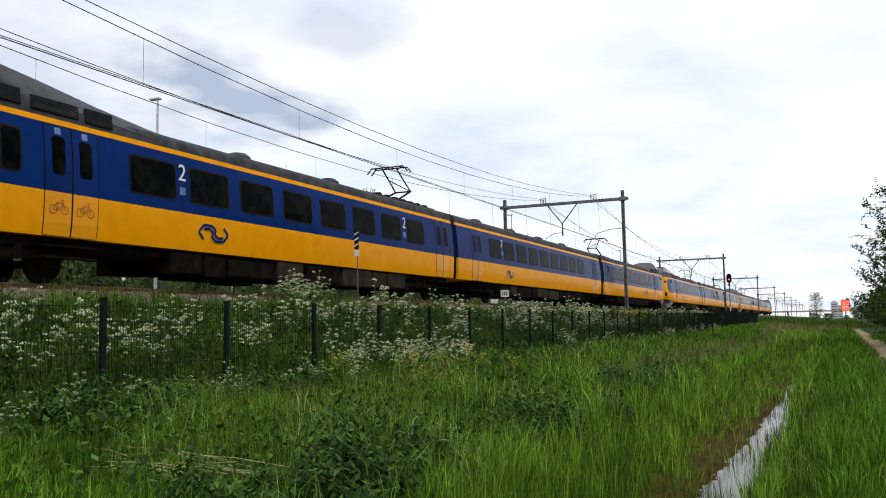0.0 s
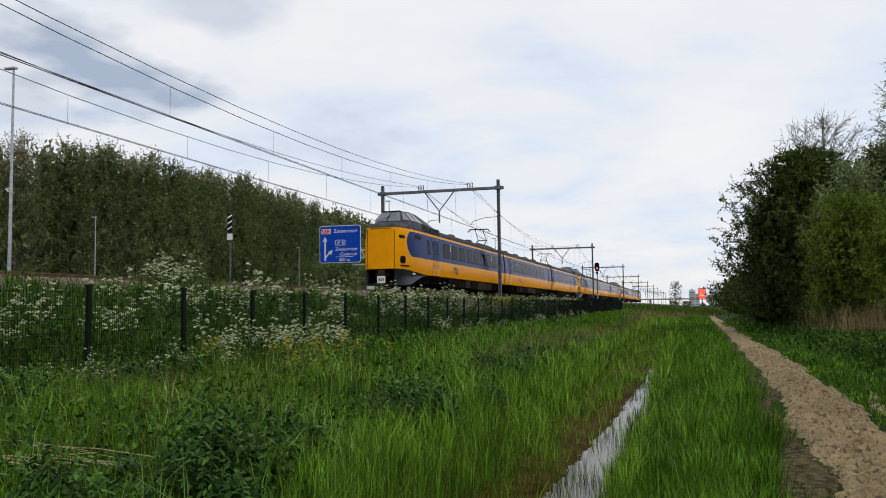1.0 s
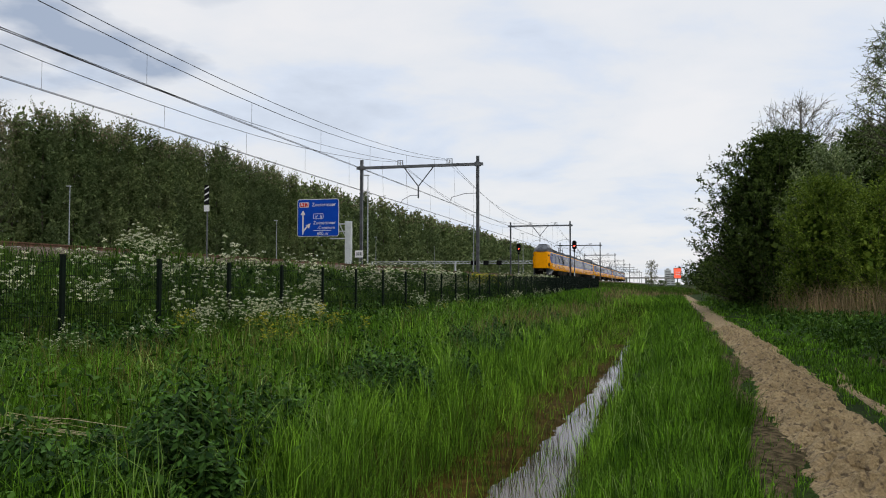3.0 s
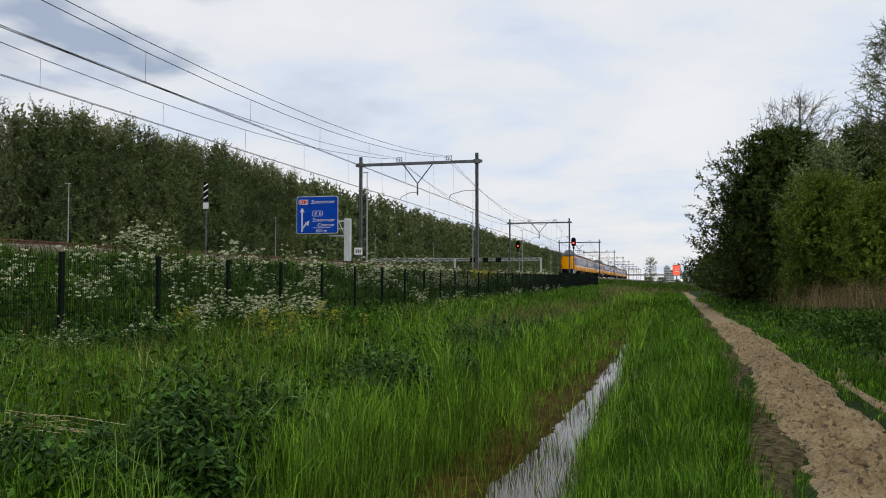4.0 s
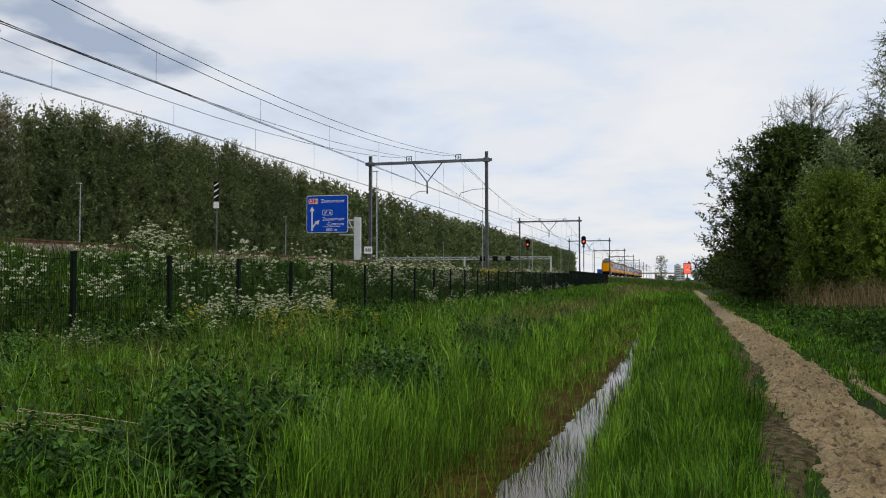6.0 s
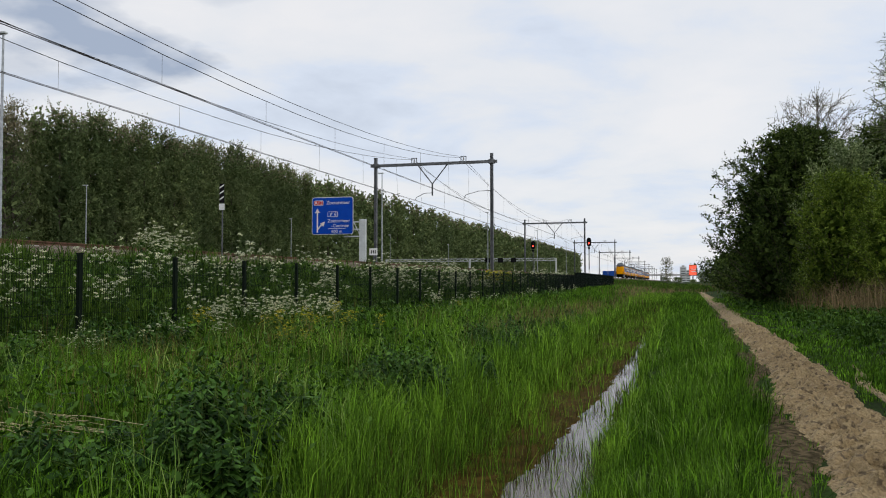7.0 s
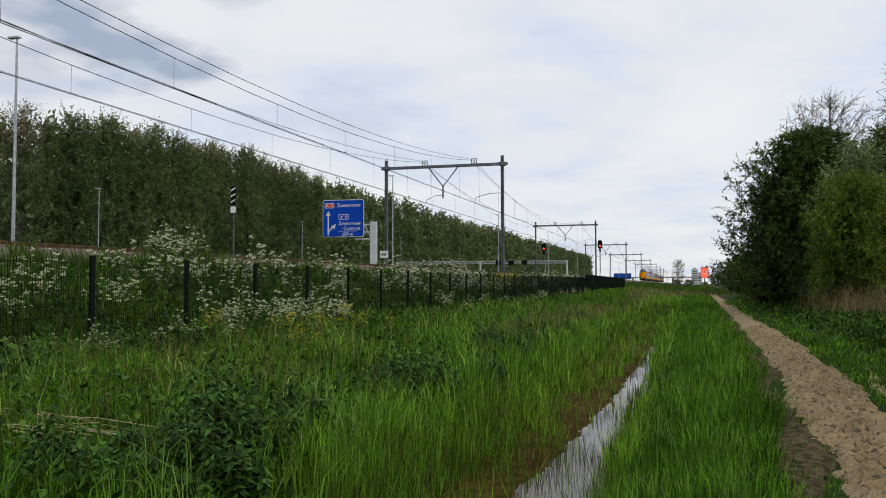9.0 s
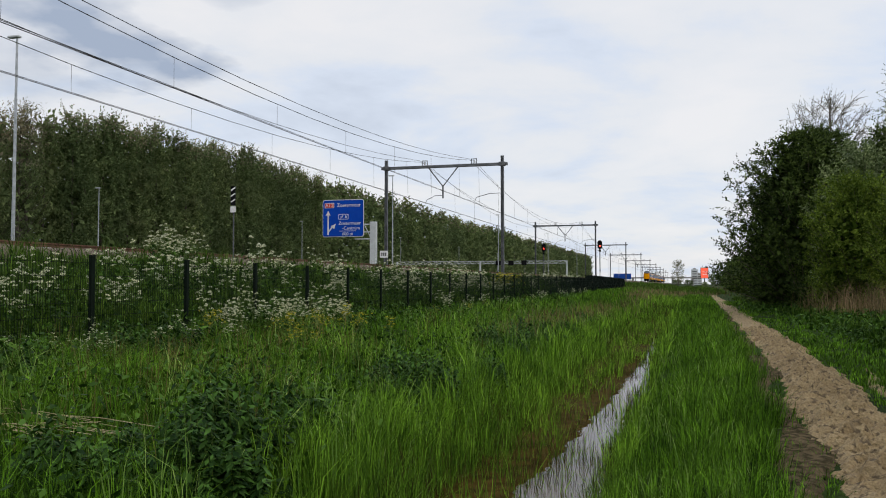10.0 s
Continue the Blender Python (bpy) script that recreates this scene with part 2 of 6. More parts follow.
def water_material():
    mat, n, l, p = nodes_of("ditch_water")
    pos = n.new("ShaderNodeNewGeometry").outputs["Position"]
    c, f = noise_mix(n, l, pos, 2.0, (0.030, 0.018, 0.005), (0.05, 0.03, 0.010))
    l.new(c, p.inputs["Base Color"])
    p.inputs["Roughness"].default_value = 0.04
    p.inputs["IOR"].default_value = 1.33
    bp = n.new("ShaderNodeBump")
    bp.inputs["Strength"].default_value = 0.04
    bp.inputs["Distance"].default_value = 0.02
    l.new(f, bp.inputs["Height"])
    l.new(bp.outputs[0], p.inputs["Normal"])
    return mat


M_GROUND, M_SAND, M_WATER = ground_material(), sand_material(), water_material()
M_MARGIN = surface("matte_brown_margin", (0.030, 0.020, 0.003), (0.085, 0.057, 0.012), 5, 0.75, 0, 0.3, 30, spec=0.02)
M_SOIL = surface("dark_soil", (0.030, 0.027, 0.012), (0.15, 0.112, 0.065), 9, 0.95, 0, 1.0, 45, spec=0.03)


# ---- mesh helpers ----
def part(name, bm, material, parent=None, label="", smooth=False):
    me = bpy.data.meshes.new(name)
    bm.normal_update()
    bm.to_mesh(me)
    bm.free()
    for mt in (material if isinstance(material, (list, tuple)) else (material,)):
        me.materials.append(mt)
    if smooth:
        me.shade_smooth()
        me.set_sharp_from_angle(angle=radians(38))
    ob = new(name, me)
    ob.parent = parent
    if label:
        ob["label"] = label
    return ob


def share(name, src, parent, m):
    """Another object on the same mesh."""
    ob = new(name, src.data)
    ob.parent = parent
    ob.matrix_basis = m
    return ob


def empty(name, m=None):
    ob = new(name)
    ob.empty_display_size = 0.2
    if m:
        ob.matrix_basis = m
    return ob


def box(bm, c, s, bev=0.0, rot=None):
    r = bmesh.ops.create_cube(bm, size=1.0)
    vs = r["verts"]
    bmesh.ops.scale(bm, vec=s, verts=vs)
    if bev:
        es = list({e for v in vs for e in v.link_edges})
        o = bmesh.ops.bevel(bm, geom=es, offset=bev, segments=2, affect="EDGES", profile=0.5)
        vs = list({v for f in o["faces"] for v in f.verts} | {v for v in vs if v.is_valid})
    if rot:
        bmesh.ops.rotate(bm, cent=(0, 0, 0), matrix=rot, verts=vs)
    bmesh.ops.translate(bm, vec=c, verts=vs)
    return bm


def rod(bm, a, b, r1, r2=None, seg=8):
    """A tapered round bar from a to b."""
    a, b = Vector(a), Vector(b)
    r2 = r1 if r2 is None else r2
    q = (b - a).to_track_quat("Z", "Y").to_matrix()
    rings = []
    for p0, r in ((a, r1), (b, r2)):
        rings.append([bm.verts.new(p0 + q @ Vector((r * math.cos(k * math.tau / seg), r * math.sin(k * math.tau / seg), 0))) for k in range(seg)])
    for k in range(seg):
        j = (k + 1) % seg
        bm.faces.new((rings[0][k], rings[0][j], rings[1][j], rings[1][k]))
    bm.faces.new(rings[0][::-1])
    bm.faces.new(rings[1])
    return bm


def poly_rod(bm, pts, r1, r2=None, seg=6):
    """A tapered tube along a line of points."""
    r2 = r1 if r2 is None else r2
    pts = [Vector(p) for p in pts]
    rings = []
    for i, p0 in enumerate(pts):
        d = pts[min(i + 1, len(pts) - 1)] - pts[max(i - 1, 0)]
        q = d.to_track_quat("Z", "Y").to_matrix()
        r = r1 + (r2 - r1) * i / (len(pts) - 1)
        rings.append([bm.verts.new(p0 + q @ Vector((r * math.cos(k * math.tau / seg), r * math.sin(k * math.tau / seg), 0))) for k in range(seg)])
    for a, b in zip(rings, rings[1:]):
        for k in range(seg):
            j = (k + 1) % seg
            bm.faces.new((a[k], a[j], b[j], b[k]))
    return bm


def mesh_np(name, v, f, material, parent=None, smooth=False):
    """A mesh of triangles from arrays."""
    me = bpy.data.meshes.new(name)
    v, f = np.asarray(v, np.float32), np.asarray(f, np.int32)
    me.vertices.add(len(v))
    me.vertices.foreach_set("co", v.ravel())
    me.loops.add(f.size)
    me.loops.foreach_set("vertex_index", f.ravel())
    me.polygons.add(len(f))
    me.polygons.foreach_set("loop_start", np.arange(0, f.size, 3, dtype=np.int32))
    me.update(calc_edges=True)
    me.validate()
    for mt in (material if isinstance(material, (list, tuple)) else (material,)):
        me.materials.append(mt)
    if smooth:
        me.shade_smooth()
    ob = new(name, me)
    ob.parent = parent
    return ob


RNG = np.random.default_rng(7)


def blade_arrays(base, h, w, lean, away=None):
    """Grass blades: each a bent, pointed strip of three triangles; away turns the lean of each."""
    n = len(base)
    a = RNG.uniform(0, math.tau, n)
    side = np.stack([np.cos(a), np.sin(a), np.zeros(n)], 1) * (w / 2)[:, None]
    b = RNG.uniform(0, math.tau, n) if away is None else away + RNG.normal(size=n) * 0.6
    out = np.stack([np.cos(b), np.sin(b), np.zeros(n)], 1) * (lean * h)[:, None]
    up = np.stack([np.zeros(n), np.zeros(n), h], 1)
    m = base + up * 0.62 + out * 0.28
    v = np.stack([base - side, base + side, m - side * 0.8, m + side * 0.8, base + up * (1 - 0.35 * lean[:, None] ** 1.5) + out], 1).reshape(-1, 3)
    k = np.arange(n)[:, None, None] * 5
    f = (np.array([[0, 1, 3], [0, 3, 2], [2, 3, 4]])[None] + k).reshape(-1, 3)
    return v, f


def leaf_arrays(c, size, up=0.3, aspect=0.5):
    """Leaves: folded diamonds turned at random."""
    n = len(c)
    d = RNG.normal(size=(n, 3))
    d /= np.linalg.norm(d, axis=1)[:, None]
    s = np.cross(d, RNG.normal(size=(n, 3)) + np.array([0, 0, up * 4]))
    s /= np.linalg.norm(s, axis=1)[:, None] + 1e-9
    sz = size[:, None] if hasattr(size, "shape") else size
    v = np.stack([c - d * sz * 0.5, c + s * sz * aspect * 0.5, c + d * sz * 0.5, c - s * sz * aspect * 0.5], 1).reshape(-1, 3)
    k = np.arange(n)[:, None, None] * 4
    f = (np.array([[0, 1, 2], [0, 2, 3]])[None] + k).reshape(-1, 3)
    return v, f


def text_part(name, body, size, material, parent, m, depth=0.004, align="CENTER"):
    cu = bpy.data.curves.new(name, "FONT")
    cu.body, cu.size, cu.extrude, cu.align_x, cu.align_y = body, size, depth, align, "CENTER"
    tmp = bpy.data.objects.new(name + "_curve", cu)
    scene.collection.objects.link(tmp)
    me = bpy.data.meshes.new_from_object(tmp.evaluated_get(bpy.context.evaluated_depsgraph_get()))
    bpy.data.objects.remove(tmp)
    me.materials.clear()
    me.materials.append(material)
    ob = new(name, me)
    ob.parent = parent
    ob.matrix_basis = m
    return ob


# ---- terrain ----
PROFILE_X = [-4000, -120, -84, -79, -36, -30, -27, -24.9, -13.2, -12.4, -10.5, -8.65, -5, -3.2, -2.8, -2.45, -2.1, -1.0, -0.72, -0.5, 0.1, 0.9, 3.0, 5, 9, 14, 4000]
PROFILE_Z = [0.6, 0.8, 1.0, 0.9, 0.9, 1.0, 1.3, 2.1, 2.1, 1.95, 1.15, 0.62, 0.28, 0.1, -0.1, -0.45, -0.75, -0.75, -0.5, -0.28, -0.06, 0.0, 0.0, 0.1, 0.3, 0.3, 0.3]


def ground_z(x, y):
    flat = np.interp(x, PROFILE_X, PROFILE_Z)
    dry = np.clip((np.asarray(y, float) - 44) / 8, 0, 1) * (np.asarray(x) > -3.2) * (np.asarray(x) < 0.9)
    flat = flat * (1 - dry) + 0.02 * dry
    return flat + np.interp(y, [0, 45, 120, 400], [0, 0, 0.25, 0.4]) * np.interp(x, [-13, -9, -3.2, -2.2], [0, 1, 1, 0])


def path_x(y):
    return np.interp(y, [-40, 0, 8, 12, 17, 25, 45, 80, 150, 300], [0.9, 1.6, 1.75, 1.9, 2.15, 2.35, 2.65, 3.2, 4.2, 6])


def water_edge(y):
    """Where the dead reed on the bank's side gives way to open water."""
    return np.interp(y, [0, 8, 12, 17, 23, 42], [-1.72, -1.53, -1.25, -1.07, -0.98, -0.9])


def grid_mesh(name, xs, ys, zf, material):
    X, Y = np.meshgrid(xs, ys)
    Z = zf(X, Y)
    v = np.stack([X, Y, Z], -1).reshape(-1, 3)
    nx, ny = len(xs), len(ys)
    i = (np.arange(ny - 1)[:, None] * nx + np.arange(nx - 1)[None]).reshape(-1)
    f = np.concatenate([np.stack([i, i + 1, i + nx + 1], 1), np.stack([i, i + nx + 1, i + nx], 1)])
    return mesh_np(name, v, f, material, smooth=True)


def build_terrain():
    xs = np.unique(np.concatenate([PROFILE_X, np.arange(-13, 14, 0.35), [-2000, -800, -300, 40, 120, 400, 1200]]))
    ys = np.unique(np.concatenate([[-3000, -800, -200, -60], np.arange(-20, 40, 0.5), np.arange(40, 160, 3), [200, 260, 340, 500, 800, 1500, 3500]]))

    def zf(X, Y):
        bump = 0.05 * np.sin(X * 2.1 + np.sin(Y * 0.7) * 2) * np.sin(Y * 1.3 + X * 0.4) * (np.abs(X + 6.5) < 6) * (X < -2.8)
        return ground_z(X, Y) + bump
    tagged(grid_mesh("ground", xs, ys, zf, M_GROUND), "green meadow ground sloping up to the railway bank", kind="structure")

    # water of the ditch
    ys = np.arange(-40, 56, 1.0)
    tagged(grid_mesh("water", np.linspace(-2.7, -0.5, 8), ys, lambda X, Y: X * 0 - 0.42, M_WATER), "still brown ditch water mirroring the sky", kind="structure")

    # strip added under the dead reed; its matte brown replaces the bank's reflection
    vs, us = np.arange(-40, 50, 0.16), np.linspace(0, 1, 12)
    U, Y = np.meshgrid(us, vs)
    rag = 0.035 * np.sin(Y * 1.9 + 2 * np.sin(Y * 0.8)) + 0.012 * np.sin(Y * 6.7)
    X = -2.62 + (water_edge(Y) + 0.02 + rag + 2.62) * U
    Z = -0.36 - 0.045 * U ** 0.5 - 0.05 * U ** 8 + 0.008 * np.sin(X * 13 + Y * 5) * np.sin(Y * 11)
    i = (np.arange(len(vs) - 1)[:, None] * 12 + np.arange(11)[None]).reshape(-1)
    f = np.concatenate([np.stack([i, i + 1, i + 13], 1), np.stack([i, i + 13, i + 12], 1)])
    tagged(mesh_np("brown_margin", np.stack([X, Y, Z], -1).reshape(-1, 3), f, M_MARGIN, smooth=True), "matte brown strip over the ditch water, coloured as the bank's reflection", kind="structure")

    # sandy bridle path with hoof and foot prints
    us = np.linspace(-0.72, 0.72, 37)
    ys = np.concatenate([np.arange(-40, 4, 0.4), np.arange(4, 16, 0.045), np.arange(16, 32, 0.08), np.arange(32, 70, 0.4), np.arange(70, 200, 4)])
    U, Y = np.meshgrid(us, ys)
    wobble = 0.09 * np.sin(Y * 0.9) + 0.06 * np.sin(Y * 2.3 + 1) + 0.03 * np.sin(Y * 5.9 + 3 * np.sin(Y * 1.7)) + 0.025 * np.sin(Y * 13.1 + 5 * np.sin(Y * 0.6))
    X = path_x(Y) + U * np.interp(Y, [4, 20, 60, 200], [0.85, 0.8, 0.8, 1.0]) + wobble * np.abs(U)
    Z = 0.045 - 0.09 * np.abs(U / 0.72) ** 5
    for _ in range(1900):
        py, pu = RNG.uniform(4, 32), RNG.uniform(-0.6, 0.6)
        if RNG.random() < 0.5:
            pu *= 0.6
        rad = RNG.uniform(0.06, 0.16)
        d2 = ((Y - py) / (rad * 0.7)) ** 2 + ((U - pu) / rad) ** 2
        Z = Z - RNG.uniform(0.02, 0.085) * np.exp(-d2 ** 1.5) + 0.02 * np.exp(-(np.sqrt(d2) - 1.5) ** 2 * 3)
    Z = Z + RNG.normal(size=Z.shape) * 0.009
    v = np.stack([X, Y, Z], -1).reshape(-1, 3)
    nx, ny = len(us), len(ys)
    i = (np.arange(ny - 1)[:, None] * nx + np.arange(nx - 1)[None]).reshape(-1)
    f = np.concatenate([np.stack([i, i + 1, i + nx + 1], 1), np.stack([i, i + nx + 1, i + nx], 1)])
    tagged(mesh_np("path", v, f, M_SAND, smooth=True), "pale trodden sand path full of hoof prints", kind="structure")

    # a second thin strip of sand beside it, and the bare dark edge
    def strip(name, y0, y1, off, half, mat, label, lift):
        ys = np.arange(y0, y1, 0.12)
        us = np.linspace(-1, 1, 9)
        U, Y = np.meshgrid(us, ys)
        wd = half * (0.7 + 0.3 * np.sin(Y * 1.7 + off)) * np.clip(np.minimum(Y - y0, y1 - Y) / 1.5, 0.05, 1)
        X = path_x(Y) + off + 0.12 * np.sin(Y * 0.8) + U * wd
        Z = lift + RNG.normal(size=X.shape) * 0.008 - 0.06 * np.abs(U) ** 4 + ground_z(X, Y)
        v = np.stack([X, Y, Z], -1).reshape(-1, 3)
        nx, ny = len(us), len(ys)
        i = (np.arange(ny - 1)[:, None] * nx + np.arange(nx - 1)[None]).reshape(-1)
        f = np.concatenate([np.stack([i, i + 1, i + nx + 1], 1), np.stack([i, i + nx + 1, i + nx], 1)])
        tagged(mesh_np(name, v, f, mat, smooth=True), label, kind="structure")
    strip("path_strip", 5, 17.5, 0.98, 0.16, M_SAND, "narrow strip of pale sand beside the path", 0.04)
    strip("soil_edge", -30, 60, -0.78, 0.36, M_SOIL, "bare dark soil along the path's edge", 0.03)
    strip("soil_patch", 9, 20, 2.1, 0.4, M_SOIL, "bare dark soil under the bushes", 0.03)


build_terrain()


# ---- railway ----
def build_railway():
    ys = np.concatenate([np.arange(-40, 90, 0.25), np.arange(90, 900, 6), [1500]])
    xs = np.array([-25.4, -24.9, -24.3, -23.4, -22.2, -20.7, -19.2, -18.55, -17.9, -16.4, -14.9, -14.3, -13.9, -13.6, -13.3, -13.0, -12.6])
    zs = np.array([1.7, 1.95, 2.25, 2.48, 2.53, 2.53, 2.53, 2.48, 2.53, 2.53, 2.53, 2.45, 2.36, 2.26, 2.12, 1.98, 1.8])
    tagged(grid_mesh("track_bed", xs, ys, lambda X, Y: np.interp(X, xs, zs) + RNG.normal(size=X.shape) * 0.025, M_BALLAST), "grey brown ballast bed of the double track", kind="structure")
    prof = [(-0.07, 0.0), (0.07, 0.0), (0.07, 0.02), (0.015, 0.04), (0.015, 0.125), (0.036, 0.135), (0.036, 0.17), (-0.036, 0.17), (-0.036, 0.135), (-0.015, 0.125), (-0.015, 0.04), (-0.07, 0.02)]
    for tx in (NEAR_X, FAR_X):
        for s in (-0.7525, 0.7525):
            bm = bmesh.new()
            a = [bm.verts.new((tx + s + px, -60, RAIL_Z - 0.17 + pz)) for px, pz in prof]
            b = [bm.verts.new((tx + s + px, 1500, RAIL_Z - 0.17 + pz)) for px, pz in prof]
            for k in range(len(prof)):
                j = (k + 1) % len(prof)
                bm.faces.new((a[k], a[j], b[j], b[k]))
            tagged(part("rail", bm, M_RUST), "long rust-brown steel rail on the ballast", "rail", "rails of the tracks")
    n = 900
    v0 = np.array([[x, y, z] for x in (-1.3, 1.3) for y in (-0.13, 0.13) for z in (-0.1, 0.0)])
    fq = np.array([[0, 1, 3], [0, 3, 2], [4, 6, 7], [4, 7, 5], [0, 4, 5], [0, 5, 1], [2, 3, 7], [2, 7, 6], [1, 5, 7], [1, 7, 3]])
    off = np.array([[tx, -40 + 0.6 * k, RAIL_Z - 0.145] for tx in (NEAR_X, FAR_X) for k in range(n)])
    v = (off[:, None] + v0[None]).reshape(-1, 3)
    f = (fq[None] + np.arange(len(off))[:, None, None] * 8).reshape(-1, 3)
    tagged(mesh_np("sleepers", v, f, M_CONCRETE), "concrete sleepers bedded in ballast", "sleepers", kind="stuff")
    # motorway behind the railway
    tagged(grid_mesh("road", np.array([-76.0, -57, -38.0]), np.array([-300.0, 0, 300, 1500]), lambda X, Y: X * 0 + 0.98, M_ASPHALT), "grey asphalt motorway beyond the tracks", kind="structure")


build_railway()

PORTAL_Y = [67 + 74 * k for k in range(-1, 10)]
POLE_R, POLE_L = -14.4, -24.55


def catenary_portal():
    root = empty("catenary_portal")
    for x in (POLE_L, POLE_R):
        bm = bmesh.new()   # rolled H-section mast
        for dx in (-0.11, 0.11):
            box(bm, (x + dx, 0, 7.15), (0.018, 0.24, 10.2))
        box(bm, (x, 0, 7.15), (0.20, 0.016, 10.2))
        part("mast", bm, M_STEEL, root)
        bm = bmesh.new()
        box(bm, (x, 0, 2.12), (0.6, 0.6, 0.5), 0.03)
        part("footing", bm, M_CONCRETE, root, "grey concrete footing")
    bm = bmesh.new()
    box(bm, ((POLE_L + POLE_R) / 2, 0, 11.55), (POLE_R - POLE_L + 0.9, 0.2, 0.24), 0.015)
    for x in (POLE_L, POLE_R):
        box(bm, (x, 0, 11.55), (0.5, 0.34, 0.34), 0.02)
    part("crossbeam", bm, M_STEEL, root)
    for x in (-21.1, -16.8):
        bm = bmesh.new()    # square hoop with the insulator in it
        for dx in (-0.22, 0.22):
            box(bm, (x + dx, 0, 11.87), (0.05, 0.08, 0.42))
        box(bm, (x, 0, 12.07), (0.5, 0.08, 0.05))
        part("wire_hoop", bm, M_STEEL, root)
        bm = bmesh.new()
        for k in range(4):
            rod(bm, (x, 0, 11.72 + 0.075 * k), (x, 0, 11.77 + 0.075 * k), 0.075, 0.05)
        part("insulator", bm, M_CONCRETE, root, "small ribbed insulator")
    bm = bmesh.new()
    rod(bm, (-20.75, 0, 11.45), (-19.5, 0, 9.85), 0.05)
    rod(bm, (-18.2, 0, 11.45), (-19.5, 0, 9.85), 0.05)
    rod(bm, (-19.5, 0, 9.9), (-19.5, 0, 8.85), 0.07)
    part("drop_bracket", bm, M_STEEL, root)
    for a, b in (((-19.5, 0, 9.1), (-20.9, 0, 8.75)), ((POLE_R, 0, 9.15), (-16.6, 0, 8.85))):
        bm = bmesh.new()
        poly_rod(bm, [a, ((a[0] + b[0]) / 2, 0, a[2] - 0.02), b, (b[0] - 0.15, 0, b[2] - 0.3)], 0.026)
        part("steady_arm", bm, M_STEEL, root)
    return tagged(root, "dark grey steel portal carrying the overhead wires", "catenary portal", "portals over the tracks")


portal = catenary_portal()
portal.matrix_basis = pose(0, PORTAL_Y[0], 0)
for py in PORTAL_Y[1:]:
    copy_thing(portal, pose(0, py, 0))


def overhead_wires():
    for tx, ins, zc, sag in ((NEAR_X - 0.3, -16.8, 8.36, 2.62), (FAR_X - 0.2, -21.1, 8.45, 2.55)):
        root = tagged(empty("overhead_line"), "thin dark overhead wires strung between the portals", "overhead wire", "overhead wires")
        for a, b in zip(PORTAL_Y, PORTAL_Y[1:]):
            n = 14
            contact, messenger, feeder = [], [], []
            for k in range(n + 1):
                s = k / n
                y, c = a + (b - a) * s, 4 * s * (1 - s)
                contact.append((tx, y, zc - 0.03 * c))
                messenger.append((ins + (tx - ins) * min(1, c * 1.6), y, 11.95 - sag * c))
                feeder.append((ins - 0.45, y, 12.1 - (2.1 if ins > -18 else 1.82) * c))
            for kind, pts, r in (("contact_wire", contact, 0.015), ("contact_wire", [(q[0] + 0.09, q[1], q[2] + 0.01) for q in contact], 0.011), ("messenger_wire", messenger, 0.014), ("feeder_wire", feeder, 0.014)):
                part(kind, poly_rod(bmesh.new(), pts, r, seg=5), M_WIRE, root)
            for k in range(10):
                s = (1.5 + 7.5 * k) / 74
                y, c = a + (b - a) * s, 4 * s * (1 - s)
                part("dropper", rod(bmesh.new(), (tx, y, zc), (ins + (tx - ins) * min(1, c * 1.6), y, 11.95 - sag * c), 0.007, seg=4), M_WIRE, root)


overhead_wires()


# ---- fence ----
def build_fence():
    root = tagged(empty("mesh_fence"), "dark green welded mesh fence with square posts", "fence")
    bm = bmesh.new()
    box(bm, (0, 0, 0.62), (0.06, 0.08, 1.8), 0.006)
    box(bm, (0, 0, 1.53), (0.07, 0.09, 0.02), 0.004)
    post = part("post", bm, M_FENCE, root)
    bm = bmesh.new()
    for k in range(49):
        y = 0.05 + 0.05 * k
        rod(bm, (0, y, -0.15), (0, y, 1.49), 0.0038, seg=3)
    for k in range(8):
        for dx in (-0.007, 0.007):
            rod(bm, (dx, 0.02, 0.02 + 0.2 * k), (dx, 2.48, 0.02 + 0.2 * k), 0.0042, seg=3)
    panel = part("mesh_panel", bm, M_FENCE, root)
    first = True
    for k in range(-3, 47):
        y = 10.66 + 2.5 * k
        z = float(np.interp(y, [0, 35, 62, 74, 76, 125], [0.55, 0.55, 0.7, 0.72, 1.0, 0.95]))
        m1, m2 = pose(-8.65, y, z), pose(-8.65, y, z)
        if first:
            post.matrix_basis, panel.matrix_basis, first = m1, m2, False
        else:
            share("post", post, root, m1)
            if k < 46:
                share("mesh_panel", panel, root, m2)


build_fence()


# ---- motorway furniture ----
def lamp_post(h):
    root = empty("street_lamp")
    bm = bmesh.new()
    rod(bm, (0, 0, 0), (0, 0, h), 0.11, 0.055, 10)
    part("pole", bm, M_GALV, root)
    bm = bmesh.new()
    box(bm, (-0.18, 0, h + 0.05), (0.72, 0.28, 0.13), 0.045)
    part("lamp_head", bm, M_LIGHTGREY, root, "flat grey lamp head")
    return tagged(root, "tall galvanised motorway lamp post with a flat head", "street lamp", "motorway lamps")


lamp = lamp_post(13.8)
lamp.matrix_basis = pose(-34, 35.75, 0.95)
for k in range(1, 9):
    copy_thing(lamp, pose(-34, 35.5 + 59.5 * k, 0.95))
for k in range(9):
    copy_thing(lamp, pose(-77, 33 + 63 * k, 0.95))


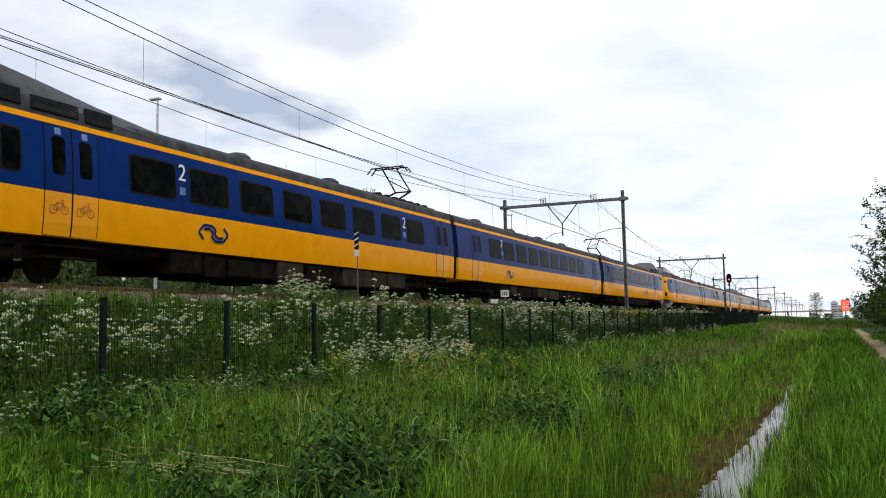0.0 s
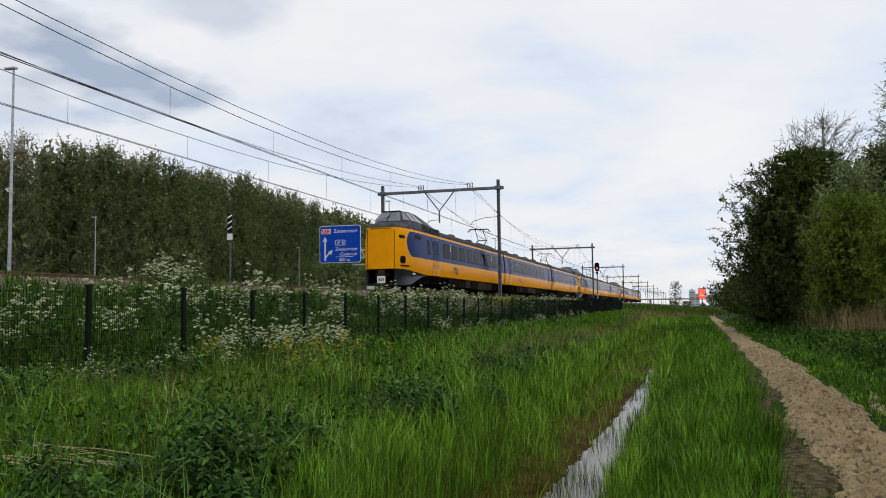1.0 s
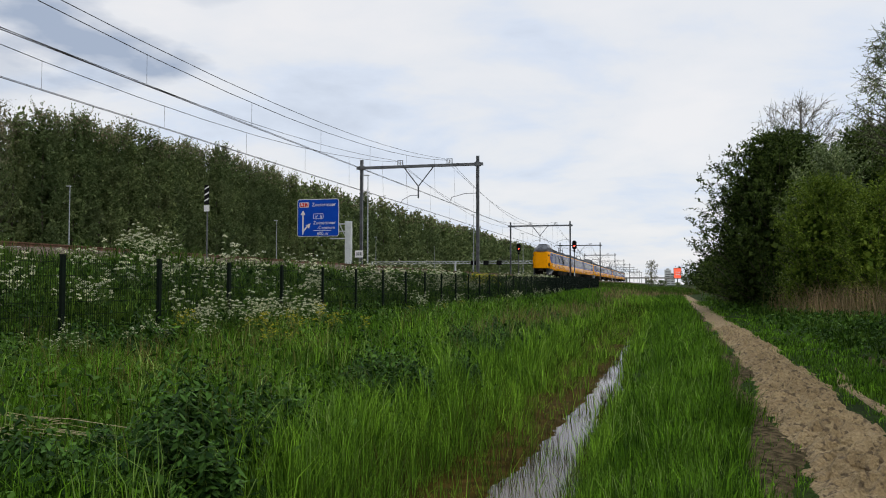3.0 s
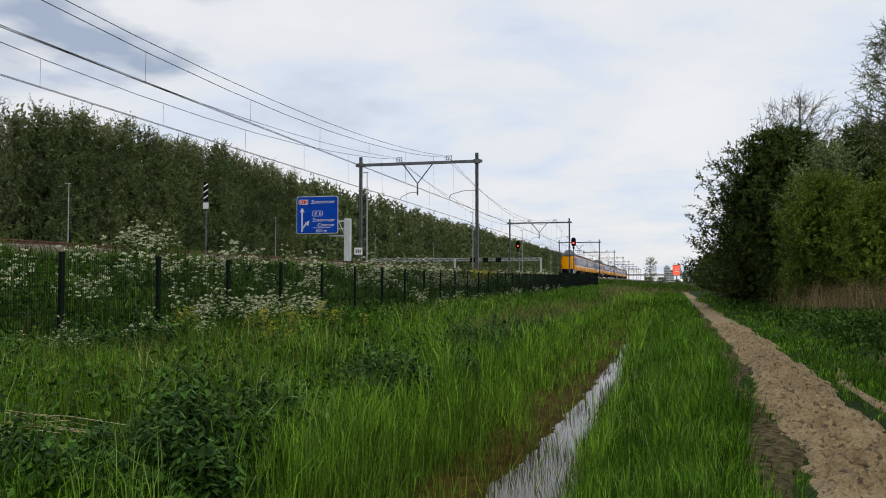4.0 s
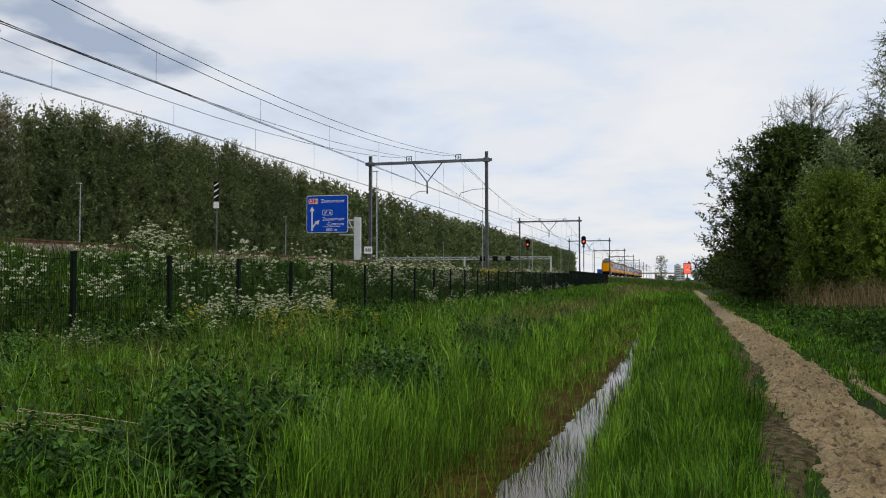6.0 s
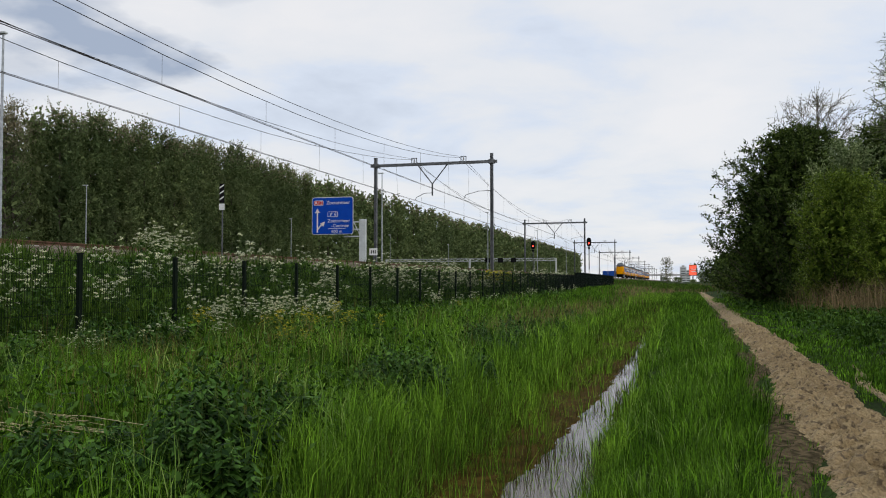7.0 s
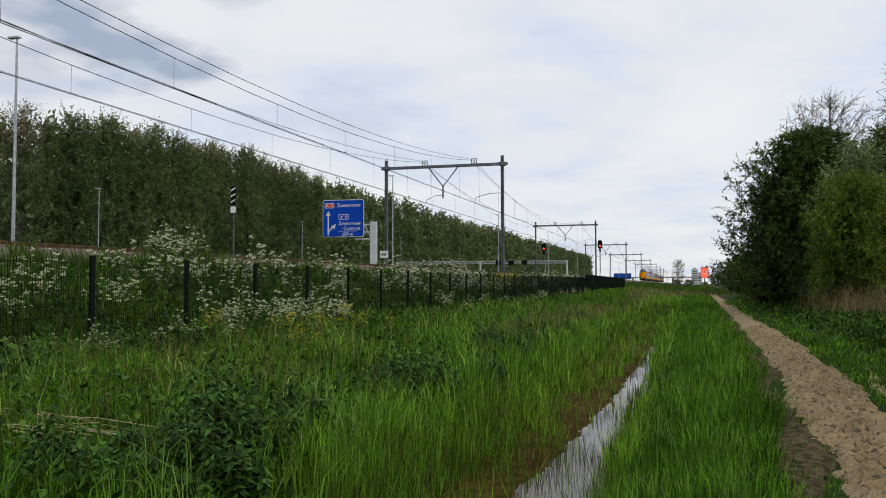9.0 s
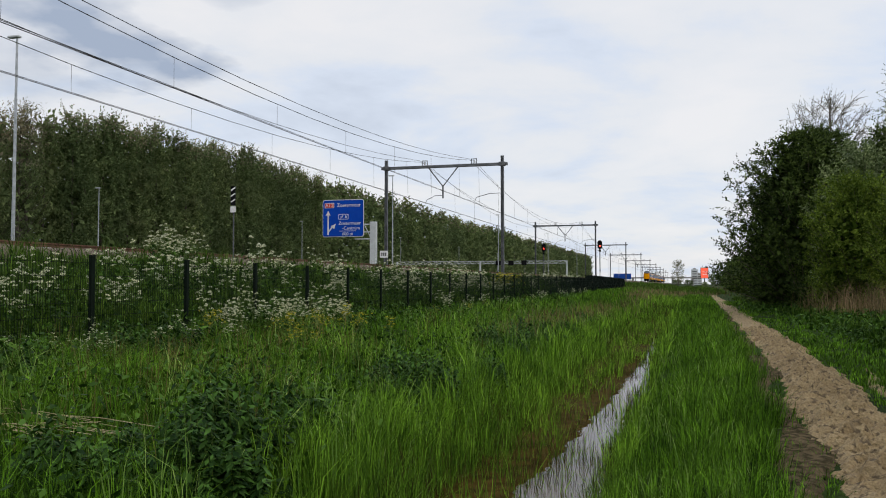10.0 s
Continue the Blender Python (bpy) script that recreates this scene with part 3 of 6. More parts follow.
def motorway_sign():
    root = tagged(empty("motorway_sign", pose(-36, 93.8, 0.95)), "blue motorway direction sign on a cantilever post", "road sign")
    bm = bmesh.new()
    box(bm, (0, 0, 4.1), (0.75, 0.6, 8.2), 0.04)
    part("post", bm, M_LIGHTGREY, root, "thick light grey box post")
    for z in (6.15, 7.0, 7.9):
        bm = bmesh.new()
        box(bm, (-1.2, 0, z), (2.4, 0.16, 0.16), 0.01)
        part("cantilever_arm", bm, M_LIGHTGREY, root)
    bm = bmesh.new()
    rod(bm, (-0.3, 0, 6.15), (-1.2, 0, 7.9), 0.06)
    part("brace", bm, M_LIGHTGREY, root)
    X0, X1, Z0, Z1 = -6.5, -1.1, 6.4, 10.95
    cx, cz, w, h = (X0 + X1) / 2, (Z0 + Z1) / 2, X1 - X0, Z1 - Z0

    def panel(name, sx, sz, r, y, mat, x=cx, z=cz, label=""):
        bm = bmesh.new()
        pts = []
        for ax, az_, a0 in ((1, 1, 0), (-1, 1, 90), (-1, -1, 180), (1, -1, 270)):
            for k in range(5):
                a = radians(a0 + 22.5 * k)
                pts.append((x + ax * (sx / 2 - r) + r * math.cos(a), z + az_ * (sz / 2 - r) + r * math.sin(a)))
        a = [bm.verts.new((px, y, pz)) for px, pz in pts]
        b = [bm.verts.new((px, y + 0.03, pz)) for px, pz in pts]
        bm.faces.new(a)
        bm.faces.new(b[::-1])
        for k in range(len(a)):
            j = (k + 1) % len(a)
            bm.faces.new((a[k], b[k], b[j], a[j]))
        return part(name, bm, mat, root, label)
    panel("sign_border", w, h, 0.3, -0.36, M_WHITE)
    panel("sign_face", w - 0.16, h - 0.16, 0.24, -0.40, M_BLUE_SIGN, label="blue sign face")
    fy = -0.415
    panel("route_badge", 1.25, 0.62, 0.12, fy, M_WHITE, -5.6, 10.25)
    panel("route_badge_face", 1.13, 0.50, 0.09, fy - 0.02, M_RED, -5.6, 10.25, "red badge with the route number")
    panel("exit_badge", 1.3, 0.66, 0.12, fy, M_WHITE, -3.75, 8.85)
    panel("exit_badge_face", 1.18, 0.54, 0.09, fy - 0.02, M_BLUE_SIGN, -3.75, 8.85)

    def words(body, size, x, z, y=fy):
        text_part("lettering", body, size, M_WHITE, root, pose(x, y, z, 90, 0, 0), 0.006)
    words("A12", 0.62, -5.6, 10.25, fy - 0.03)
    words("Zoetermeer", 0.62, -3.05, 10.25)
    words("6", 0.6, -3.4, 8.85, fy - 0.03)
    words("Zoetermeer", 0.58, -2.95, 8.05)
    words("-Centrum", 0.58, -2.75, 7.45)
    words("600 m", 0.56, -3.2, 6.75)
    bm = bmesh.new()
    box(bm, (-3.2, fy, 7.12), (2.3, 0.01, 0.05))
    part("divider", bm, M_WHITE, root)
    bm = bmesh.new()      # straight arrow and the branch to the right
    box(bm, (-5.75, fy, 7.9), (0.17, 0.012, 2.5))
    v = [bm.verts.new((-5.75 + dx, fy - 0.006, 9.05 + dz)) for dx, dz in ((-0.32, 0), (0.32, 0), (0, 0.55))]
    bm.faces.new(v)
    part("straight_arrow", bm, M_WHITE, root)
    bm = bmesh.new()
    box(bm, (-5.4, fy, 7.4), (0.16, 0.012, 0.95), 0, Euler((0, radians(40), 0)).to_matrix())
    bmesh.ops.translate(bm, vec=(0.0, 0, 0), verts=bm.verts)
    v = [bm.verts.new((dx, fy - 0.006, dz)) for dx, dz in ((-5.4, 7.75), (-4.75, 8.0), (-4.95, 7.35))]
    bm.faces.new(v)
    part("exit_arrow", bm, M_WHITE, root)
    bm = bmesh.new()
    box(bm, (-4.05, fy - 0.03, 8.78), (0.09, 0.01, 0.34))
    box(bm, (-3.88, fy - 0.03, 8.9), (0.09, 0.01, 0.3), 0, Euler((0, radians(40), 0)).to_matrix())
    part("exit_symbol", bm, M_WHITE, root)


motorway_sign()


def sign_portal():
    root = tagged(empty("motorway_gantry", pose(0, 234.4, 0.95)), "light grey lattice gantry across the motorway", "gantry")
    x0, x1, z0, z1 = -82.5, -32.0, 6.55, 7.25
    for z in (z0, z1):
        for y in (-0.5, 0.5):
            bm = bmesh.new()
            rod(bm, (x0, y, z), (x1, y, z), 0.07, seg=6)
            part("chord", bm, M_LIGHTGREY, root)
    bm = bmesh.new()
    n = 50
    for k in range(n):
        xa, xb = x0 + (x1 - x0) * k / n, x0 + (x1 - x0) * (k + 1) / n
        for y in (-0.5, 0.5):
            rod(bm, (xa, y, z0 if k % 2 else z1), (xb, y, z1 if k % 2 else z0), 0.04, seg=4)
    part("lattice", bm, M_LIGHTGREY, root)
    for x in (x0, -57.0, x1):
        bm = bmesh.new()
        box(bm, (x, 0, 3.65), (0.35, 0.9, 7.3), 0.03)
        part("upright", bm, M_LIGHTGREY, root)
    for x in (-51.5, -47.8, -44.0):
        bm = bmesh.new()
        box(bm, (x, -0.7, 6.75), (1.5, 0.3, 1.3), 0.04)
        part("matrix_board", bm, M_BLACK, root, "black lane signal board, unlit")


sign_portal()


# ---- lineside signs and signals ----
def hatch_board(x, y):
    root = tagged(empty("hatch_board_post", pose(x, y, 1.9 if x < -20 else 2.2)), "slim post with a black and white hatched board", "railway sign", "hatched boards")
    bm = bmesh.new()
    rod(bm, (0, 0, 0), (0, 0, 2.6), 0.022)
    part("post", bm, M_FENCE if x < -20 else M_STEEL, root)
    bm = bmesh.new()
    box(bm, (0, -0.04, 2.3), (0.17, 0.012, 0.62))
    part("board", bm, M_BLACK, root)
    for k in range(3):
        bm = bmesh.new()
        v = [bm.verts.new((sx * 0.08, -0.05, 2.14 + 0.19 * k + dz + sx * 0.045)) for sx, dz in ((-1, -0.025), (1, -0.025), (1, 0.025), (-1, 0.025))]
        bm.faces.new(v)
        part("stripe", bm, M_WHITE, root)
    bm = bmesh.new()
    box(bm, (0, -0.04, 1.86), (0.19, 0.012, 0.2))
    part("white_plate", bm, M_WHITE, root)


def distance_board():
    root = tagged(empty("distance_board", pose(-14.1, 38.2, 2.2)), "small white distance board on a short post", "railway sign")
    bm = bmesh.new()
    rod(bm, (0, 0, 0), (0, 0, 0.95), 0.03)
    part("post", bm, M_STEEL, root)
    bm = bmesh.new()
    box(bm, (0, -0.04, 0.9), (0.42, 0.015, 0.34), 0.003)
    part("plate", bm, M_WHITE, root)
    for dx in (-0.1, 0.0, 0.1):
        bm = bmesh.new()
        box(bm, (dx, -0.05, 0.9), (0.05, 0.006, 0.16))
        part("bar", bm, M_BLACK, root)


def signal(x, y, ztop):
    root = tagged(empty("railway_signal", pose(x, y, 2.2)), "black oval railway signal showing red on a post", "railway signal", "railway signals")
    h = ztop - 2.2
    bm = bmesh.new()
    rod(bm, (0, 0, 1.4), (0, 0, h - 1.2), 0.08)
    part("upper_post", bm, M_STEEL, root)
    bm = bmesh.new()
    rod(bm, (0, 0, 0), (0, 0, 1.4), 0.085)
    part("lower_post", bm, M_WHITE, root, "white painted foot of the post")
    bm = bmesh.new()
    pts = []
    for k in range(20):
        a = k * math.tau / 20
        pts.append((0.38 * math.cos(a), h - 0.75 + (0.37 if math.sin(a) > 0 else -0.37) + 0.38 * math.sin(a)))
    a = [bm.verts.new((px, -0.1, pz)) for px, pz in pts]
    b = [bm.verts.new((px, 0.12, pz)) for px, pz in pts]
    bm.faces.new(a)
    bm.faces.new(b[::-1])
    for k in range(20):
        j = (k + 1) % 20
        bm.faces.new((a[k], b[k], b[j], a[j]))
    part("backplate", bm, M_BLACK, root)
    for dz, mat in ((-0.95, M_SIGNAL_RED), (-0.62, M_BLACK), (-0.3, M_BLACK)):
        bm = bmesh.new()
        rod(bm, (0, -0.16, h + dz), (0, -0.1, h + dz), 0.12, seg=14)
        part("lens", bm, mat, root, "glowing red lens" if mat is M_SIGNAL_RED else "")
        bm = bmesh.new()
        for q in range(6):
            a0, a1 = radians(10 + q * 26.7), radians(10 + (q + 1) * 26.7)
            vs = [bm.verts.new((0.14 * math.cos(t), yy, h + dz + 0.14 * math.sin(t))) for t, yy in ((a0, -0.1), (a1, -0.1), (a1, -0.34), (a0, -0.34))]
            bm.faces.new(vs)
        part("hood", bm, M_BLACK, root)
    bm = bmesh.new()
    box(bm, (0, -0.02, h - 1.75), (0.34, 0.2, 0.34), 0.03)
    part("marker_box", bm, M_BLACK, root)


hatch_board(-14.0, 23.9)
hatch_board(-25.6, 25.2)
distance_board()
signal(-13.75, 141.5, 9.0)
signal(-24.3, 148, 8.9)


# ---- train ----
Z_BODY, Z_BLUE, Z_STRIPE0, Z_STRIPE1 = 1.0, 1.97, 3.47, 3.60
CAB_LEN, MID_LEN = 27.74, 27.1


def livery(name, start):
    """Yellow below, dark blue window band with a rounded end at start, yellow stripe, grey roof."""
    mat, n, l, p = nodes_of(name)
    obj = n.new("ShaderNodeTexCoord").outputs["Object"]
    sep = n.new("ShaderNodeSeparateXYZ")
    l.new(obj, sep.inputs[0])
    y, z = sep.outputs[1], sep.outputs[2]

    def mth(op, a, b):
        q = n.new("ShaderNodeMath")
        q.operation = op
        for i, v in enumerate((a, b)):
            if isinstance(v, (int, float)):
                q.inputs[i].default_value = v
            else:
                l.new(v, q.inputs[i])
        return q.outputs[0]
    r = (Z_STRIPE0 - Z_BLUE) / 2
    zc = (Z_STRIPE0 + Z_BLUE) / 2
    dy = mth("MINIMUM", mth("SUBTRACT", y, start + r * 1.15), 0.0)
    dy = mth("DIVIDE", dy, 1.15)
    dz = mth("SUBTRACT", z, zc)
    dist = mth("SQRT", mth("ADD", mth("MULTIPLY", dy, dy), mth("MULTIPLY", dz, dz)), 0.0)
    blue = mth("LESS_THAN", dist, r)
    roof = mth("GREATER_THAN", z, Z_STRIPE1)
    yel, _ = noise_mix(n, l, obj, 0.8, (0.80, 0.315, 0.002), (0.86, 0.345, 0.004), 0.3, 0.7)
    grime, _ = noise_mix(n, l, obj, 2.2, (0.92, 0.91, 0.9), (1.0, 1.0, 1.0), 0.3, 0.55, 8)
    blu, _ = noise_mix(n, l, obj, 0.9, (0.001, 0.017, 0.11), (0.0015, 0.024, 0.145), 0.3, 0.7)
    gry, _ = noise_mix(n, l, obj, 2.5, (0.03, 0.031, 0.034), (0.075, 0.076, 0.078), 0.35, 0.7, 8)
    c = mixc(n, l, blue, yel, blu)
    c = mixc(n, l, roof, c, gry)
    c = mixc(n, l, 1.0, c, grime, "MULTIPLY")
    l.new(c, p.inputs["Base Color"])
    p.inputs["Specular IOR Level"].default_value = 0.03
    l.new(mth("ADD", mth("MULTIPLY", roof, 0.4), 0.2), p.inputs["Roughness"])
    return mat


M_LIV_CAB, M_LIV_MID = livery("cab_livery", 0.95), livery("coach_livery", -50.0)
M_YELLOW = surface("yellow_paint", (0.80, 0.315, 0.002), (0.86, 0.345, 0.004), 1, 0.35, 0, 0.02)
M_LOGO = surface("blue_paint", (0.001, 0.017, 0.11), (0.0015, 0.024, 0.145), 1, 0.35, 0, 0, spec=0.05)
M_SKIRT = surface("glossy_black_paint", (0.010, 0.012, 0.015), (0.018, 0.021, 0.025), 2, 0.3, 0, 0.02, spec=0.15)
M_CABGREY = surface("dark_grey_roof_paint", (0.022, 0.023, 0.025), (0.06, 0.061, 0.063), 2.5, 0.55, 0, 0.05)


RIGHT_SIDE = [(1.0, 1.36), (1.3, 1.40), (1.7, 1.415), (2.06, 1.42), (2.5, 1.405), (2.9, 1.38), (3.2, 1.34), (3.47, 1.30), (3.6, 1.27)]
SIDE_Z, SIDE_X = [q[0] for q in RIGHT_SIDE], [q[1] for q in RIGHT_SIDE]
NOSE_Y = [0.0, 0.05, 0.15, 0.35, 0.7, 1.2, 2.0, 3.0]
NOSE_W = [0.52, 0.60, 0.69, 0.78, 0.865, 0.925, 0.975, 1.0]
TAPER = [False]


def side_x(z, y=50.0):
    """Half the body's width at a height, narrowed towards the nose of an end coach."""
    k = float(np.interp(y, NOSE_Y, NOSE_W)) if TAPER[0] else 1.0
    return float(np.interp(z, SIDE_Z, SIDE_X)) * k


def ring_at(y, wscale, top, flat, bottom=1.0):
    """The body's cross-section at y: side walls narrowed by wscale, roof up to top with shoulders flat wide."""
    pts = []
    for z, x in RIGHT_SIDE:
        pts.append((x * wscale, y, bottom + (z - 1.0) * (3.6 - bottom) / 2.6))
    x0 = 1.27 * wscale
    for k in range(1, 7):
        a = radians(90 * k / 6)
        pts.append((flat + (x0 - flat) * math.cos(a) ** 0.8 if k < 6 else flat * 0.55, y, 3.6 + (top - 3.6) * math.sin(a) ** 0.9))
    pts.append((0.0, y, top + 0.01))
    full = pts + [(-p[0], p[1], p[2]) for p in pts[-2::-1]]
    return full


def loft(bm, rings, cap_first=True, cap_last=True):
    vr = [[bm.verts.new(p) for p in r] for r in rings]
    for a, b in zip(vr, vr[1:]):
        for k in range(len(a) - 1):
            bm.faces.new((a[k], b[k], b[k + 1], a[k + 1]))
    if cap_first:
        bm.faces.new(vr[0])
    if cap_last:
        bm.faces.new(vr[-1][::-1])
    for a, b in zip(vr, vr[1:]):   # floor
        bm.faces.new((a[0], a[-1], b[-1], b[0]))


def rounded_plate(bm, y0, y1, z0, z1, off, r, side):
    """A rounded pane that follows the curve of the coach's side wall."""
    r = min(r, (y1 - y0) / 2.01, (z1 - z0) / 2.01)
    levels = {z0 + r * (1 - math.cos(radians(a))) for a in (0, 30, 60, 90)} | {z1 - r * (1 - math.cos(radians(a))) for a in (0, 30, 60, 90)}
    levels |= {z for z in SIDE_Z if z0 + r < z < z1 - r}
    rows = []
    for z in sorted(levels):
        d = max(0.0, z0 + r - z, z - (z1 - r))
        cut = r - math.sqrt(max(0.0, r * r - d * d))
        n = 5 if TAPER[0] and y0 < 3.2 else 2
        row = []
        for k in range(n):
            y = y0 + cut + (y1 - y0 - 2 * cut) * k / (n - 1)
            row.append(bm.verts.new((side * (side_x(z, y) + off), y, z)))
        rows.append(row)
    edge = []
    for a, b in zip(rows, rows[1:]):
        for k in range(len(a) - 1):
            q = (a[k], a[k + 1], b[k + 1], b[k])
            bm.faces.new(q if side > 0 else q[::-1])
    loop = [*rows[0], *[q[-1] for q in rows[1:-1]], *rows[-1][::-1], *[q[0] for q in rows[-2:0:-1]]]
    back = [bm.verts.new((v.co.x - side * 0.05, v.co.y, v.co.z)) for v in loop]
    for k in range(len(loop)):
        j = (k + 1) % len(loop)
        q = (loop[k], back[k], back[j], loop[j])
        bm.faces.new(q if side > 0 else q[::-1])


def window(root, y0, y1, z0, z1, side, frame_w=0.05):
    bm = bmesh.new()
    rounded_plate(bm, y0 - frame_w, y1 + frame_w, z0 - frame_w, z1 + frame_w, 0.006, 0.11, side)
    fr = part("window", bm, M_BLACK, root, "black rubber window surround")
    bm = bmesh.new()
    rounded_plate(bm, y0, y1, z0, z1, 0.012, 0.09, side)
    part("pane", bm, M_GLASS, fr, "dark tinted pane")


def coach_door(root, y0, y1, side, marks):
    bm = bmesh.new()
    rounded_plate(bm, y0 - 0.022, y1 + 0.022, 1.01, 3.46, 0.005, 0.03, side)
    part("door_gap", bm, M_RUBBER, root)
    for a, b in ((y0, (y0 + y1) / 2 - 0.02), ((y0 + y1) / 2 + 0.02, y1)):
        for z0, z1, mat in ((1.02, Z_BLUE, M_YELLOW), (Z_BLUE + 0.002, 3.44, M_LOGO)):
            bm = bmesh.new()
            rounded_plate(bm, a, b, z0, z1, 0.010, 0.02, side)
            leaf = part("door_leaf", bm, mat, root)
        bm = bmesh.new()
        c = (a + b) / 2
        rounded_plate(bm, c - 0.17, c + 0.17, 2.36, 3.2, 0.018, 0.08, side)
        part("door_pane", bm, M_GLASS, leaf, "narrow dark door window")
        if marks:
            bm = bmesh.new()
            rounded_plate(bm, c - 0.08, c + 0.08, 3.25, 3.4, 0.016, 0.02, side)
            part("pictogram_plate", bm, M_WHITE_BLUE, leaf)
    bm = bmesh.new()
    rounded_plate(bm, (y0 + y1) / 2 - 0.02, (y0 + y1) / 2 + 0.02, 1.02, 3.4, 0.013, 0.01, side)
    part("door_seal", bm, M_RUBBER, root)
    bm = bmesh.new()
    for z in (0.55, 0.8):
        box(bm, (side * 1.3, (y0 + y1) / 2, z), (0.25, y1 - y0, 0.04), 0.005)
    part("door_step", bm, M_UNDER, root)


def wall_ring(bm, cy, cz, r0, r1, side, off=0.022, n=18):
    """A thin ring painted on the side wall."""
    vs = []
    for k in range(n):
        a = k * math.tau / n
        vs.append([bm.verts.new((side * (side_x(cz + r * math.sin(a)) + off), cy + r * math.cos(a), cz + r * math.sin(a))) for r in (r0, r1)])
    for k in range(n):
        j = (k + 1) % n
        bm.faces.new((vs[k][0], vs[k][1], vs[j][1], vs[j][0]))


def wall_line(bm, a, b, w, side, off=0.022):
    a, b = Vector((0, *a)), Vector((0, *b))
    d = (b - a).normalized()
    s = Vector((0, -d.z, d.y)) * w / 2
    vs = []
    for q in (a - s, b - s, b + s, a + s):
        vs.append(bm.verts.new((side * (side_x(q.z) + off), q.y, q.z)))
    bm.faces.new(vs)


def bike_mark(root, cy, side):
    bm = bmesh.new()
    for dy in (-0.15, 0.15):
        wall_ring(bm, cy + dy, 1.58, 0.085, 0.102, side)
    for a, b in (((-0.19, 1.58), (-0.08, 1.77)), ((-0.08, 1.77), (0.12, 1.77)), ((0.19, 1.58), (0.1, 1.84)), ((-0.08, 1.77), (0.0, 1.58)), ((0.0, 1.58), (0.12, 1.77)), ((0.0, 1.58), (-0.19, 1.58)), ((0.05, 1.85), (0.16, 1.86))):
        wall_line(bm, (cy + a[0] * 0.8, 1.58 + (a[1] - 1.58) * 0.8), (cy + b[0] * 0.8, 1.58 + (b[1] - 1.58) * 0.8), 0.017, side)
    part("bicycle_mark", bm, M_RED_BROWN, root, "thin red bicycle pictogram")


M_RED_BROWN = surface("red_brown_paint", (0.28, 0.06, 0.02), (0.34, 0.09, 0.03), 3, 0.5, 0, 0)


def operator_mark(root, cy, cz, side, s=1.0):
    """The operator's emblem as a plain shape of blue bars."""
    bm = bmesh.new()
    w = 0.085 * s
    hook = [(-0.31, -0.20), (-0.46, 0.0), (-0.31, 0.22), (-0.06, 0.22), (0.06, 0.10), (0.02, -0.02), (0.14, -0.13), (0.30, -0.10)]
    for turn in (1, -1):
        for a, b in zip(hook, hook[1:]):
            wall_line(bm, (cy + turn * a[0] * s * 1.3, cz + turn * a[1] * s * 0.92), (cy + turn * b[0] * s * 1.3, cz + turn * b[1] * s * 0.92), w * 0.85, side)
    part("operator_mark", bm, M_LOGO, root, "blue bar emblem")


def bogie(root, y):
    bm = bmesh.new()
    for sx in (-1, 1):
        box(bm, (sx * 1.02, y, 0.62), (0.14, 3.1, 0.22), 0.03)
        for dy in (-1.25, 1.25):
            box(bm, (sx * 1.05, y + dy, 0.48), (0.2, 0.36, 0.34), 0.04)
        for dy in (-0.35, 0.35):
            rod(bm, (sx * 1.05, y + dy, 0.5), (sx * 1.05, y + dy, 0.95), 0.13)
    box(bm, (0, y, 0.6), (2.1, 0.5, 0.3), 0.03)
    fr = part("bogie", bm, M_UNDER, root)
    for dy in (-1.25, 1.25):
        bm = bmesh.new()
        for sx in (-1, 1):
            rod(bm, (sx * 0.69, y + dy, 0.46), (sx * 0.82, y + dy, 0.46), 0.46, 0.46, 24)
        rod(bm, (-0.8, y + dy, 0.46), (0.8, y + dy, 0.46), 0.09)
        part("wheelset", bm, M_UNDER, fr)


def underframe(root, length, y_from, seed):
    rnd = random.Random(seed)
    y = y_from
    while y < length - 6.5:
        ln = rnd.uniform(0.9, 2.6)
        for sx in (-1, 1):
            bm = bmesh.new()
            box(bm, (sx * 1.0, y + ln / 2, rnd.uniform(0.62, 0.72)), (0.6, ln * 0.9, rnd.uniform(0.45, 0.62)), 0.03)
            part("equipment_box", bm, rnd.choice([M_UNDER, M_BOXGREY, M_UNDER]), root)
        y += ln
    bm = bmesh.new()
    box(bm, (0, length / 2 + 1.0, 0.88), (2.3, length - 3.5, 0.22), 0.02)
    part("underframe", bm, M_UNDER, root)


